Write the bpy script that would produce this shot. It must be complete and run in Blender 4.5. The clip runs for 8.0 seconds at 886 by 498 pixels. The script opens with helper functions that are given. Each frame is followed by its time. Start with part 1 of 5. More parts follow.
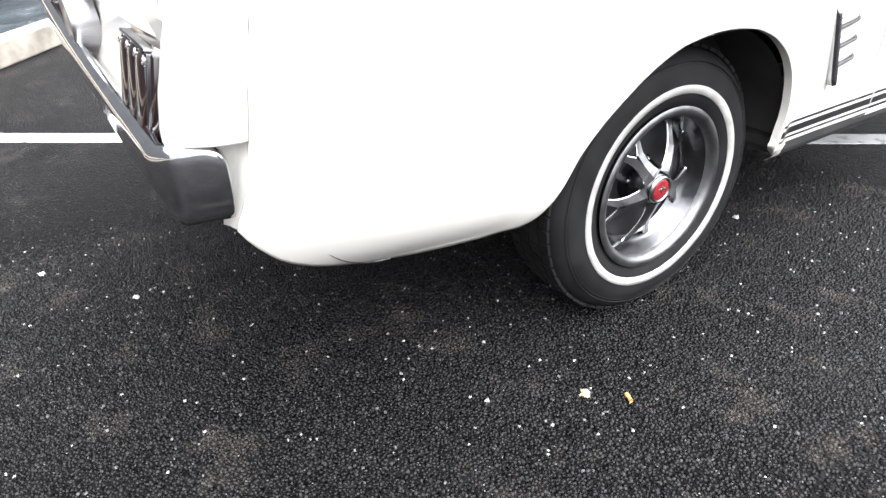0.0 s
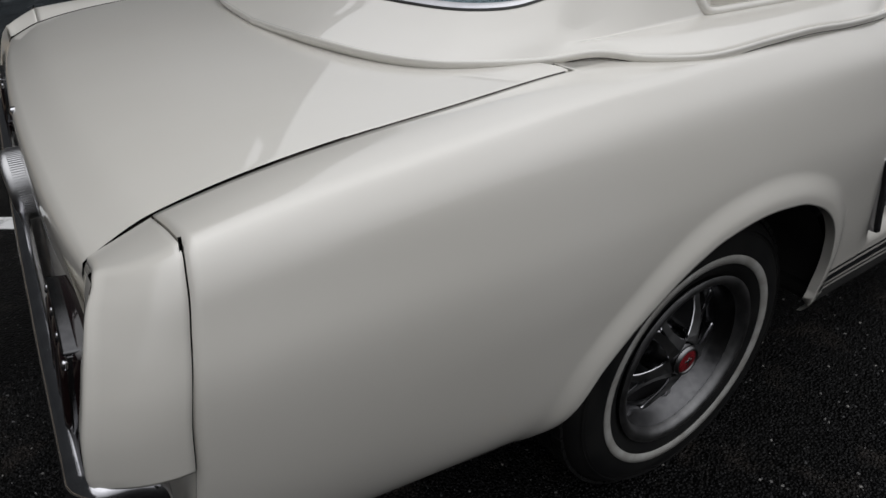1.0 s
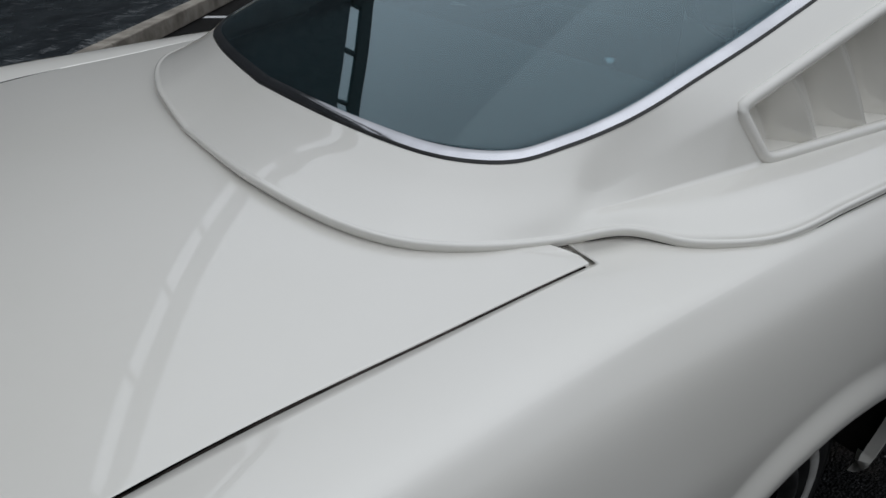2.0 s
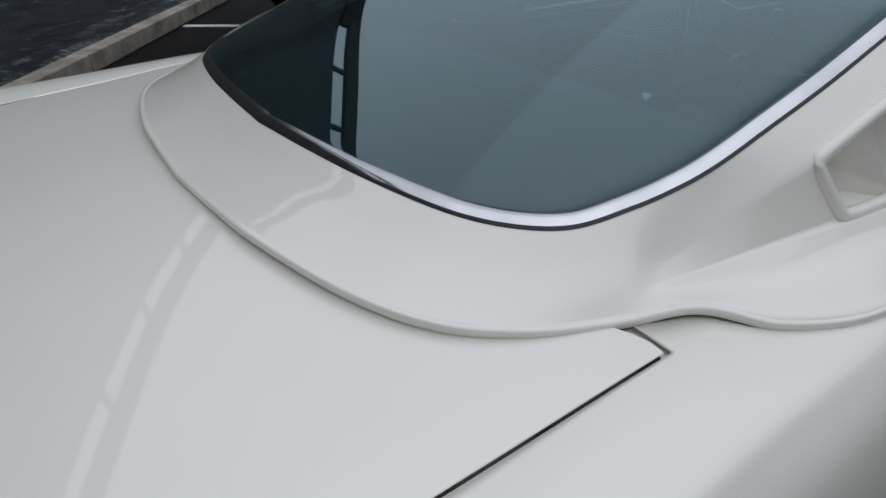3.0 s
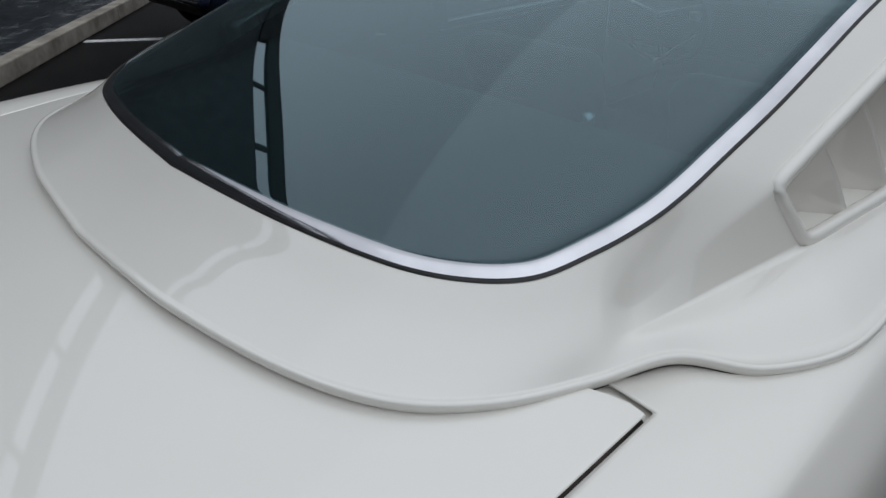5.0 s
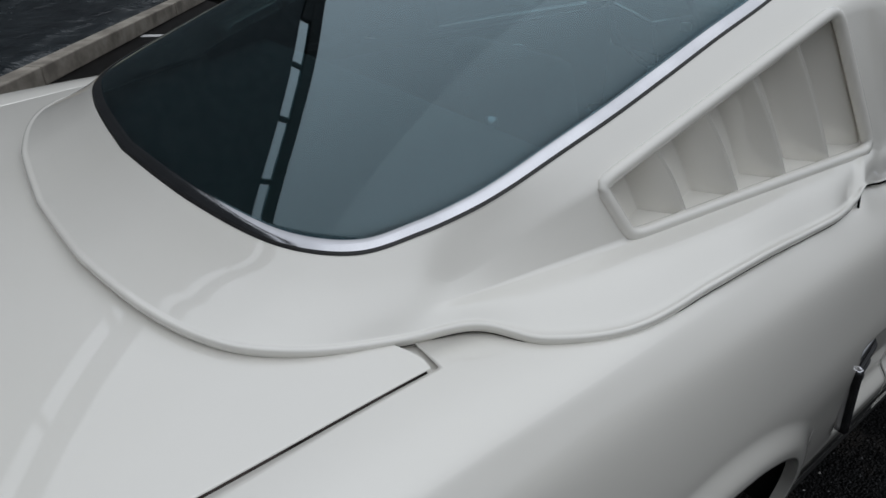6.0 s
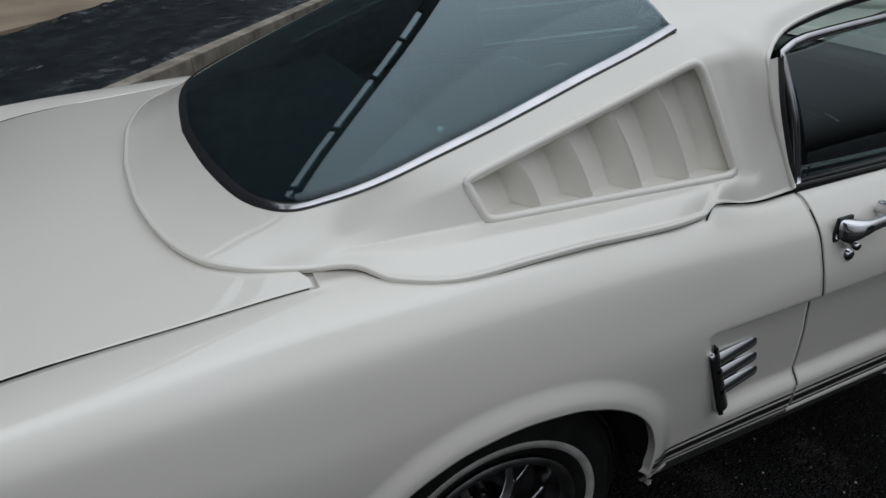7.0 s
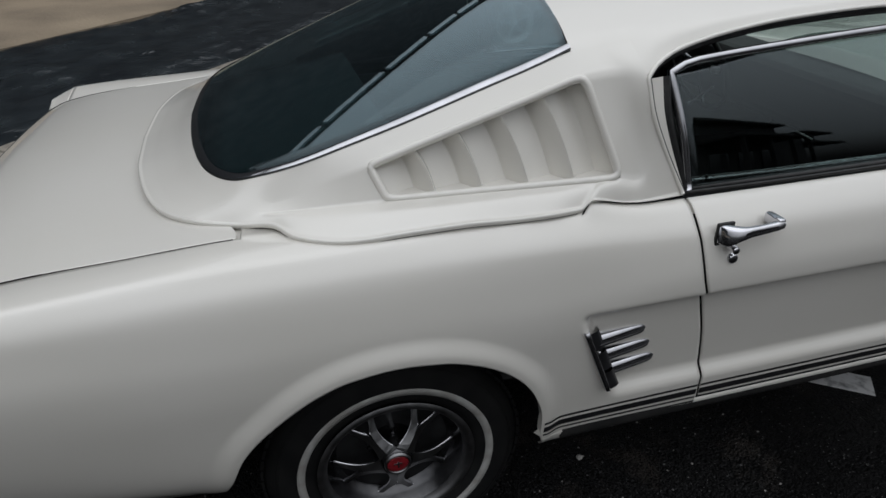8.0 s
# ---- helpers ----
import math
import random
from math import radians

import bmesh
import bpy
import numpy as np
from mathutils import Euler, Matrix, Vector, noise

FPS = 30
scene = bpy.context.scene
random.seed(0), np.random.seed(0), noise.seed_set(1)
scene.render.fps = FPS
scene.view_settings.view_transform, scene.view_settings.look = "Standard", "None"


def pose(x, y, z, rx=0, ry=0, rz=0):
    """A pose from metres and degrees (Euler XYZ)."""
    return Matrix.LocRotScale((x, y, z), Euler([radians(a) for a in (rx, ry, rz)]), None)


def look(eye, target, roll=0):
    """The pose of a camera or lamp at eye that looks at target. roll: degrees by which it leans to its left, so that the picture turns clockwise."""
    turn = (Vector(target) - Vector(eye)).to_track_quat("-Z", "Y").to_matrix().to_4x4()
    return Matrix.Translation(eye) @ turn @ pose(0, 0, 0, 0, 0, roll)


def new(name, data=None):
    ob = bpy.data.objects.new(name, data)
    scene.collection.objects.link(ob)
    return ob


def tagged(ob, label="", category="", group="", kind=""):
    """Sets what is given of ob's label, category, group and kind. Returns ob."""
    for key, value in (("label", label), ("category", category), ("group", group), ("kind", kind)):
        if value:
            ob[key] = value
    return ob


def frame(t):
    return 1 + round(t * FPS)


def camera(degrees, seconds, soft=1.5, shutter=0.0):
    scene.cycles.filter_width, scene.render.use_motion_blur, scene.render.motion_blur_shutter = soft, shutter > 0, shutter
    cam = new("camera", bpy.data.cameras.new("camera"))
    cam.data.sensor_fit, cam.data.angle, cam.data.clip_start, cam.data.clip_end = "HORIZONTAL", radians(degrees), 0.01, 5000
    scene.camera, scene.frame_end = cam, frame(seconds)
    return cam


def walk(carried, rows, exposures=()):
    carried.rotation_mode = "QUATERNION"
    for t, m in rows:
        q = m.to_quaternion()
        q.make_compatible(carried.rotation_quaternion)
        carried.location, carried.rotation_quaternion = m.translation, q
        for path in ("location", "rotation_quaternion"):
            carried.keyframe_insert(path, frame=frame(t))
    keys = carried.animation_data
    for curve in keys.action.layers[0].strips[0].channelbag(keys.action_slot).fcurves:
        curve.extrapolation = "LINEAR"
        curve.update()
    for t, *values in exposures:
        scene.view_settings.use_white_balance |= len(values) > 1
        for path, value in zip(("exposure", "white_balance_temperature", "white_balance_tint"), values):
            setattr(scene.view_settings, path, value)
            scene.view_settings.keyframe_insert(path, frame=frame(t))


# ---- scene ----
cam = camera(69.4, 8.0)
PATH = [
    (0, (-1.137, -1.654, 0.969), (-0.222, -0.198, -0.052), -1.64),
    (0.5, (-1.061, -1.502, 1.090), (-0.141, -0.045, 0.075), -1.62),
    (1, (-0.954, -1.377, 1.192), (-0.026, 0.076, 0.179), -1.63),
    (1.5, (-0.799, -1.197, 1.273), (0.132, 0.238, 0.237), -1.08),
    (2, (-0.738, -1.084, 1.305), (0.213, 0.350, 0.285), -0.76),
    (3.5, (-0.716, -0.876, 1.326), (0.329, 0.500, 0.317), -0.51),
    (4, (-0.728, -0.830, 1.332), (0.373, 0.497, 0.319), -0.63),
    (5.5, (-0.624, -0.931, 1.332), (0.551, 0.340, 0.329), -0.77),
    (6, (-0.574, -1.089, 1.366), (0.473, 0.289, 0.364), -0.62),
    (6.5, (-0.529, -1.302, 1.427), (0.332, 0.201, 0.428), -0.78),
    (7, (-0.450, -1.531, 1.483), (0.281, 0.043, 0.489), -0.75),
    (7.5, (-0.328, -1.714, 1.523), (0.316, -0.106, 0.523), -0.72),
    (8, (-0.173, -1.885, 1.558), (0.279, -0.212, 0.560), -0.75),
]
walk(cam, [(t, look(eye, target, roll)) for t, eye, target, roll in PATH], exposures=[(0.0, 2.85, 6300, 10), (0.5, 0.37, 6250, 10), (1.0, -0.72, 6400, 10), (1.5, -0.95, 6100, 8), (2.0, -0.95, 6050, 8), (3.5, -0.92, 5950, 8), (4.0, -0.94, 5950, 8), (6.0, -0.95, 6050, 8), (7.0, -0.92, 6100, 8), (8.0, -0.8, 6200, 9)])

# ---- light ----
world = bpy.data.worlds.new("overcast_sky")
scene.world = world
world.use_nodes = True
wn, wl = world.node_tree.nodes, world.node_tree.links
sky = wn.new("ShaderNodeTexSky")
sky.sky_type, sky.sun_disc = "NISHITA", False
sky.sun_elevation, sky.sun_rotation = radians(78), radians(152)
sky.air_density, sky.dust_density, sky.ozone_density = 1.0, 5.0, 1.0
# overcast: cloud veils the bright patch round the sun, and the sky's colour is thinned and grows brighter towards the zenith
grey = wn.new("ShaderNodeHueSaturation")
grey.inputs["Saturation"].default_value = 0.12
where = wn.new("ShaderNodeTexCoord")
axis = wn.new("ShaderNodeSeparateXYZ")
rise = wn.new("ShaderNodeMapRange")
rise.inputs["From Min"].default_value, rise.inputs["From Max"].default_value = 0.0, 1.0
rise.inputs["To Min"].default_value, rise.inputs["To Max"].default_value = 0.28, 4.7
dome = wn.new("ShaderNodeMix")
dome.data_type, dome.blend_type = "RGBA", "MULTIPLY"
dome.inputs["Factor"].default_value = 1.0
wl.new(where.outputs["Generated"], axis.inputs["Vector"])
wl.new(axis.outputs["Z"], rise.inputs["Value"])
wl.new(sky.outputs["Color"], grey.inputs["Color"])
veil = wn.new("ShaderNodeMix")
veil.data_type, veil.blend_type = "RGBA", "DARKEN"
veil.inputs["Factor"].default_value = 1.0
veil.inputs["B"].default_value = (3.0, 3.0, 3.05, 1)
wl.new(grey.outputs["Color"], veil.inputs["A"])
wl.new(veil.outputs["Result"], dome.inputs["A"])
wl.new(rise.outputs["Result"], dome.inputs["B"])
wl.new(dome.outputs["Result"], wn["Background"].inputs["Color"])
wn["Background"].inputs["Strength"].default_value = 0.15
sun_data = bpy.data.lights.new("sun", "SUN")
sun_data.energy, sun_data.angle, sun_data.color = 0.5, radians(90), (1.0, 0.98, 0.95)
sun = new("sun", sun_data)
sun.rotation_euler = Vector((0.098, -0.184, 0.978)).to_track_quat("Z", "Y").to_euler()


# ---- materials ----
def material(name, color, rough=0.5, metal=0.0, coat=0.0, spec=0.5):
    m = bpy.data.materials.new(name)
    m.use_nodes = True
    b = m.node_tree.nodes["Principled BSDF"]
    b.inputs["Base Color"].default_value = (*color, 1)
    b.inputs["Roughness"].default_value = rough
    b.inputs["Metallic"].default_value = metal
    b.inputs["Coat Weight"].default_value = coat
    b.inputs["Coat Roughness"].default_value = 0.03
    b.inputs["Coat IOR"].default_value = 1.65
    b.inputs["Specular IOR Level"].default_value = spec
    return m


def node(m, kind, **inputs):
    n = m.node_tree.nodes.new(kind)
    for key, value in inputs.items():
        n.inputs[key.replace("_", " ")].default_value = value
    return n


def join(m, a, out, b, inp):
    m.node_tree.links.new(a.outputs[out], b.inputs[inp])


def coords(m):
    return node(m, "ShaderNodeTexCoord")


def vary(m, dark, light, scale, rough=None, bump=0.0, bump_scale=None, detail=6.0, low=0.35, high=0.65):
    """Colour between two tones by noise, with optional roughness range and relief."""
    b = m.node_tree.nodes["Principled BSDF"]
    c = coords(m)
    n = node(m, "ShaderNodeTexNoise", Scale=scale, Detail=detail)
    join(m, c, "Object", n, "Vector")
    r = node(m, "ShaderNodeValToRGB")
    r.color_ramp.elements[0].position, r.color_ramp.elements[1].position = low, high
    r.color_ramp.elements[0].color, r.color_ramp.elements[1].color = (*dark, 1), (*light, 1)
    join(m, n, "Fac", r, "Fac")
    join(m, r, "Color", b, "Base Color")
    if rough:
        k = node(m, "ShaderNodeMapRange", To_Min=rough[0], To_Max=rough[1])
        join(m, n, "Fac", k, "Value")
        join(m, k, "Result", b, "Roughness")
    if bump:
        f = node(m, "ShaderNodeTexNoise", Scale=bump_scale or scale * 6, Detail=4.0)
        join(m, c, "Object", f, "Vector")
        u = node(m, "ShaderNodeBump", Strength=1.0, Distance=bump)
        join(m, f, "Fac", u, "Height")
        join(m, u, "Normal", b, "Normal")
    return m


PAINT = vary(material("cream_white_paint", (0.775, 0.75, 0.695), 0.32, 0.0, 1.0), (0.76, 0.737, 0.68), (0.78, 0.757, 0.705), 3.0, (0.28, 0.36), 0.00002, 900.0)
CHROME = vary(material("chrome", (0.66, 0.66, 0.69), 0.08, 1.0), (0.58, 0.58, 0.61), (0.7, 0.7, 0.725), 30.0, (0.05, 0.14))
TRIM = vary(material("satin_bright_trim", (0.55, 0.55, 0.575), 0.1, 1.0), (0.5, 0.5, 0.525), (0.59, 0.59, 0.615), 14.0, (0.07, 0.14))
SILVER = vary(material("silver_wheel_paint", (0.78, 0.79, 0.79), 0.35, 0.1), (0.72, 0.73, 0.73), (0.82, 0.83, 0.83), 30.0)
STEEL = vary(material("brushed_wheel_steel", (0.09, 0.09, 0.094), 0.15, 1.0), (0.085, 0.085, 0.089), (0.115, 0.115, 0.118), 60.0, (0.2, 0.27))
SPOKE = vary(material("spoke_steel", (0.29, 0.29, 0.295), 0.25, 1.0), (0.23, 0.23, 0.235), (0.34, 0.34, 0.345), 18.0, (0.24, 0.34))
CAP = vary(material("dull_ribbed_chrome", (0.5, 0.5, 0.51), 0.3, 1.0), (0.44, 0.44, 0.45), (0.55, 0.55, 0.56), 20.0, (0.25, 0.36))
FLANGE = vary(material("dull_flange_steel", (0.2, 0.2, 0.203), 0.42, 1.0), (0.15, 0.15, 0.153), (0.24, 0.24, 0.242), 24.0, (0.34, 0.5))
CHARCOAL = vary(material("charcoal_wheel_paint", (0.012, 0.012, 0.013), 0.5), (0.008, 0.008, 0.009), (0.018, 0.018, 0.019), 25.0)
RUBBER = vary(material("tyre_rubber", (0.011, 0.011, 0.012), 0.75, spec=0.2), (0.006, 0.006, 0.0065), (0.012, 0.012, 0.0118), 14.0, (0.6, 0.8), 0.0002, 300.0)
WHITEWALL = vary(material("whitewall_rubber", (0.36, 0.36, 0.345), 0.6), (0.28, 0.27, 0.25), (0.4, 0.4, 0.385), 22.0)
SEAL = vary(material("black_rubber_seal", (0.012, 0.012, 0.012), 0.45), (0.008, 0.008, 0.008), (0.02, 0.02, 0.02), 40.0)
BLACK = vary(material("black_underbody", (0.01, 0.01, 0.01), 0.8), (0.006, 0.006, 0.006), (0.018, 0.017, 0.016), 9.0)
# dark tones without gloss, for the shade in panel gaps and seams
GAP = vary(material("dark_panel_gap", (0.003, 0.003, 0.003), 0.9, spec=0.0), (0.002, 0.002, 0.002), (0.005, 0.005, 0.005), 30.0)
SEAM = vary(material("brown_panel_seam", (0.04, 0.034, 0.03), 0.9, spec=0.0), (0.02, 0.017, 0.015), (0.06, 0.05, 0.045), 30.0)
TAPE = vary(material("black_stripe_tape", (0.012, 0.012, 0.013), 0.35), (0.008, 0.008, 0.009), (0.018, 0.018, 0.02), 30.0)
SHELF = vary(material("grey_shelf_trim", (0.034, 0.038, 0.037), 0.7), (0.029, 0.033, 0.032), (0.039, 0.043, 0.042), 40.0, (0.6, 0.8), 0.0003, 500.0)
VINYL = vary(material("dark_vinyl_trim", (0.009, 0.009, 0.0095), 0.5), (0.006, 0.006, 0.0065), (0.012, 0.0118, 0.0115), 12.0, (0.4, 0.6))
RED = vary(material("red_enamel", (0.2, 0.012, 0.018), 0.25, 0.0, 0.6), (0.16, 0.01, 0.014), (0.24, 0.015, 0.021), 60.0)
LAMP_RED = vary(material("dark_red_lens", (0.008, 0.003, 0.0035), 0.1, 0.0, 0.5), (0.006, 0.002, 0.0025), (0.011, 0.004, 0.0045), 40.0)


def glass_material(name, tint, gloss, sheen):
    """Clear tinted pane: gloss is its mirror share when looked at squarely, rising to all at a glancing view."""
    m = bpy.data.materials.new(name)
    m.use_nodes = True
    t = m.node_tree
    t.nodes.clear()
    out = t.nodes.new("ShaderNodeOutputMaterial")
    clear, mirror, both_of = t.nodes.new("ShaderNodeBsdfTransparent"), t.nodes.new("ShaderNodeBsdfGlossy"), t.nodes.new("ShaderNodeMixShader")
    clear.inputs["Color"].default_value = (*tint, 1)
    mirror.inputs["Roughness"].default_value = 0.0
    mirror.inputs["Color"].default_value = (*sheen, 1)
    weight = t.nodes.new("ShaderNodeLayerWeight")
    weight.inputs["Blend"].default_value = 0.5
    steep = t.nodes.new("ShaderNodeMath")
    steep.operation = "POWER"
    steep.inputs[1].default_value = 3.5
    share = t.nodes.new("ShaderNodeMapRange")
    share.inputs["To Min"].default_value, share.inputs["To Max"].default_value = gloss, 1.0
    t.links.new(weight.outputs["Facing"], steep.inputs[0])
    t.links.new(steep.outputs["Value"], share.inputs["Value"])
    t.links.new(share.outputs["Result"], both_of.inputs["Fac"])
    t.links.new(clear.outputs["BSDF"], both_of.inputs[1])
    t.links.new(mirror.outputs["BSDF"], both_of.inputs[2])
    t.links.new(both_of.outputs["Shader"], out.inputs["Surface"])
    return m


GLASS = glass_material("green_tinted_glass", (0.56, 0.66, 0.68), 0.066, (0.78, 0.93, 1.0))
SCREEN_GLASS = glass_material("clear_screen_glass", (0.78, 0.84, 0.82), 0.05, (0.95, 1.0, 1.0))
DOOR_GLASS = glass_material("grey_tinted_glass", (0.62, 0.66, 0.65), 0.075, (0.86, 0.95, 1.0))


# ---- shape helpers ----
def pchip(xs, ys, x):
    """Monotone cubic through a table."""
    xs, ys, x = np.asarray(xs, float), np.asarray(ys, float), np.asarray(x, float)
    h, d = np.diff(xs), np.diff(ys) / np.diff(xs)
    m = np.zeros_like(ys)
    same = d[:-1] * d[1:] > 0
    w1, w2 = 2 * h[1:] + h[:-1], h[1:] + 2 * h[:-1]
    m[1:-1][same] = ((w1 + w2)[same]) / (w1[same] / d[:-1][same] + w2[same] / d[1:][same])
    m[0], m[-1] = d[0], d[-1]
    x = np.clip(x, xs[0], xs[-1])
    i = np.clip(np.searchsorted(xs, x) - 1, 0, len(xs) - 2)
    t = (x - xs[i]) / h[i]
    return (2 * t**3 - 3 * t**2 + 1) * ys[i] + (t**3 - 2 * t**2 + t) * h[i] * m[i] + (3 * t**2 - 2 * t**3) * ys[i + 1] + (t**3 - t**2) * h[i] * m[i + 1]


def spline(points, n):
    """n places on a smooth curve through the points, evenly spread over its control steps."""
    p = np.asarray(points, float)
    s = np.r_[0, np.cumsum(np.linalg.norm(np.diff(p, axis=0), axis=1))]
    q = np.linspace(0, s[-1], n) if isinstance(n, int) else np.interp(n, np.arange(len(p)), s)
    m = np.empty_like(p)
    m[1:-1] = (p[2:] - p[:-2]) / (s[2:] - s[:-2])[:, None]
    m[0], m[-1] = (p[1] - p[0]) / (s[1] - s[0]), (p[-1] - p[-2]) / (s[-1] - s[-2])
    i = np.clip(np.searchsorted(s, q) - 1, 0, len(s) - 2)
    h = (s[i + 1] - s[i])[:, None]
    t = ((q - s[i]) / h[:, 0])[:, None]
    return (2 * t**3 - 3 * t**2 + 1) * p[i] + (t**3 - 2 * t**2 + t) * h * m[i] + (3 * t**2 - 2 * t**3) * p[i + 1] + (t**3 - t**2) * h * m[i + 1]


def mesh_object(name, verts, faces, mat, parent=None, label="", smooth=True):
    me = bpy.data.meshes.new(name)
    me.from_pydata([tuple(v) for v in verts], [], faces)
    me.materials.append(mat)
    if smooth:
        me.polygons.foreach_set("use_smooth", [True] * len(me.polygons))
    me.update()
    ob = new(name, me)
    ob.parent = parent
    if label:
        tagged(ob, label)
    return ob


def part(name, bm, mat, parent=None, label="", smooth=False):
    me = bpy.data.meshes.new(name)
    bm.to_mesh(me)
    bm.free()
    me.materials.append(mat)
    if smooth:
        me.polygons.foreach_set("use_smooth", [True] * len(me.polygons))
    ob = new(name, me)
    ob.parent = parent
    if label:
        tagged(ob, label)
    return ob


def grid_faces(n, m, closed_u=False, closed_v=False, flip=False, hole=None):
    faces = []
    for i in range(n if closed_u else n - 1):
        for j in range(m if closed_v else m - 1):
            if hole is not None and hole(i, j):
                continue
            a, b = i * m + j, i * m + (j + 1) % m
            c, d = ((i + 1) % n) * m + (j + 1) % m, ((i + 1) % n) * m + j
            faces.append((a, d, c, b) if flip else (a, b, c, d))
    return faces


def thicken(ob, depth, offset=-1.0):
    mod = ob.modifiers.new("thickness", "SOLIDIFY")
    mod.thickness, mod.offset = depth, offset
    return ob


def sheet(name, P, mat, parent=None, label="", flip=False, hole=None, thick=0.0):
    P = np.asarray(P, float)
    ob = mesh_object(name, P.reshape(-1, 3), grid_faces(P.shape[0], P.shape[1], flip=flip, hole=hole), mat, parent, label)
    return thicken(ob, thick) if thick else ob


def fused(name, sheets, mat, parent=None, label=""):
    """Several grids as one mesh, joined where their edges meet."""
    bm = bmesh.new()
    for P, flip, hole in sheets:
        P = np.asarray(P, float)
        vs = [bm.verts.new(p) for p in P.reshape(-1, 3)]
        for f in grid_faces(P.shape[0], P.shape[1], flip=flip, hole=hole):
            bm.faces.new([vs[k] for k in f])
    bmesh.ops.remove_doubles(bm, verts=bm.verts, dist=0.0004)
    bmesh.ops.recalc_face_normals(bm, faces=bm.faces)
    return part(name, bm, mat, parent, label, True)


def both(name, P, mat, parent, label="", flip=False, hole=None, thick=0.0):
    """A panel on the car's right side and its mirror image on the left."""
    P = np.asarray(P, float)
    a = sheet(name, P, mat, parent, label, flip, hole, thick)
    b = sheet(name, P * (1, -1, 1), mat, parent, label, not flip, hole, thick)
    return a, b


def tube(points, radius, sides=8, closed=False, flat=1.0, up=None):
    """Verts and faces of a tube along a curve; flat squeezes it along its second axis."""
    p = np.asarray(points, float)
    if closed:
        tang = np.roll(p, -1, 0) - np.roll(p, 1, 0)
    else:
        tang = np.gradient(p, axis=0)
    tang /= np.linalg.norm(tang, axis=1)[:, None]
    ref = np.array(up if up is not None else (0.0, 0.0, 1.0))
    rows = []
    radius = np.broadcast_to(np.asarray(radius, float), (len(p),))
    for q, t, r in zip(p, tang, radius):
        a = np.cross(t, ref)
        a /= np.linalg.norm(a) + 1e-9
        b = np.cross(a, t)
        ang = np.linspace(0, 2 * np.pi, sides, endpoint=False)
        rows.append(q + r * (np.cos(ang)[:, None] * a + flat * np.sin(ang)[:, None] * b))
    n = len(p)
    verts = np.concatenate(rows)
    faces = grid_faces(n, sides, closed_u=closed, closed_v=True)
    if not closed:
        faces += [tuple(range(sides)), tuple(range((n - 1) * sides, n * sides))[::-1]]
    return verts, faces


def rod(name, points, radius, mat, parent=None, label="", **more):
    v, f = tube(points, radius, **more)
    return mesh_object(name, v, f, mat, parent, label)


def rod_both(name, points, radius, mat, parent, label="", **more):
    p = np.asarray(points, float)
    return rod(name, p, radius, mat, parent, label, **more), rod(name, p * (1, -1, 1), radius, mat, parent, label, **more)


def lathe(name, profile, mat, parent=None, label="", steps=64, centre=(0, 0, 0), smooth=True):
    """Turns (radius, y) pairs about the y axis through centre."""
    ang = np.linspace(0, 2 * np.pi, steps, endpoint=False)
    pr = np.asarray(profile, float)
    P = np.stack([pr[None, :, 0] * np.cos(ang)[:, None], np.broadcast_to(pr[None, :, 1], (steps, len(pr))), pr[None, :, 0] * np.sin(ang)[:, None]], -1)
    return mesh_object(name, (P + np.array(centre)).reshape(-1, 3), grid_faces(steps, len(pr), closed_u=True), mat, parent, label, smooth)


def box_bm(sx, sy, sz, at=(0, 0, 0), bevel=0.0, segments=2):
    bm = bmesh.new()
    bmesh.ops.create_cube(bm, size=1)
    bmesh.ops.scale(bm, vec=(sx, sy, sz), verts=bm.verts)
    if bevel:
        bmesh.ops.bevel(bm, geom=list(bm.edges), offset=bevel, segments=segments, affect="EDGES", profile=0.5)
    bmesh.ops.translate(bm, vec=at, verts=bm.verts)
    return bm


def empty(name, at, label, category, group="", kind=""):
    ob = new(name)
    ob.location = at
    return tagged(ob, label, category, group, kind)


# ---- ground ----
ALONG, ACROSS = np.array([0.6, 0.8, 0.0]), np.array([-0.8, 0.6, 0.0])  # along the kerb, and from the car towards it


def lot(s, n, z=0.0):
    return Vector(ALONG * s + ACROSS * n + np.array([0, 0, z]))


def slab(name, s0, s1, n0, n1, z0, z1, mat, label, category="", kind="", bevel=0.0, parent=None):
    bm = box_bm(s1 - s0, n1 - n0, z1 - z0, (0, 0, 0), bevel)
    ob = part(name, bm, mat, parent, "", smooth=False)
    turn = Matrix(((0.6, -0.8, 0, 0), (0.8, 0.6, 0, 0), (0, 0, 1, 0), (0, 0, 0, 1)))
    ob.matrix_world = Matrix.Translation(lot((s0 + s1) / 2, (n0 + n1) / 2, (z0 + z1) / 2)) @ turn
    return tagged(ob, label, category, "", kind)


ASPHALT = material("asphalt", (0.05, 0.05, 0.05), 0.8)


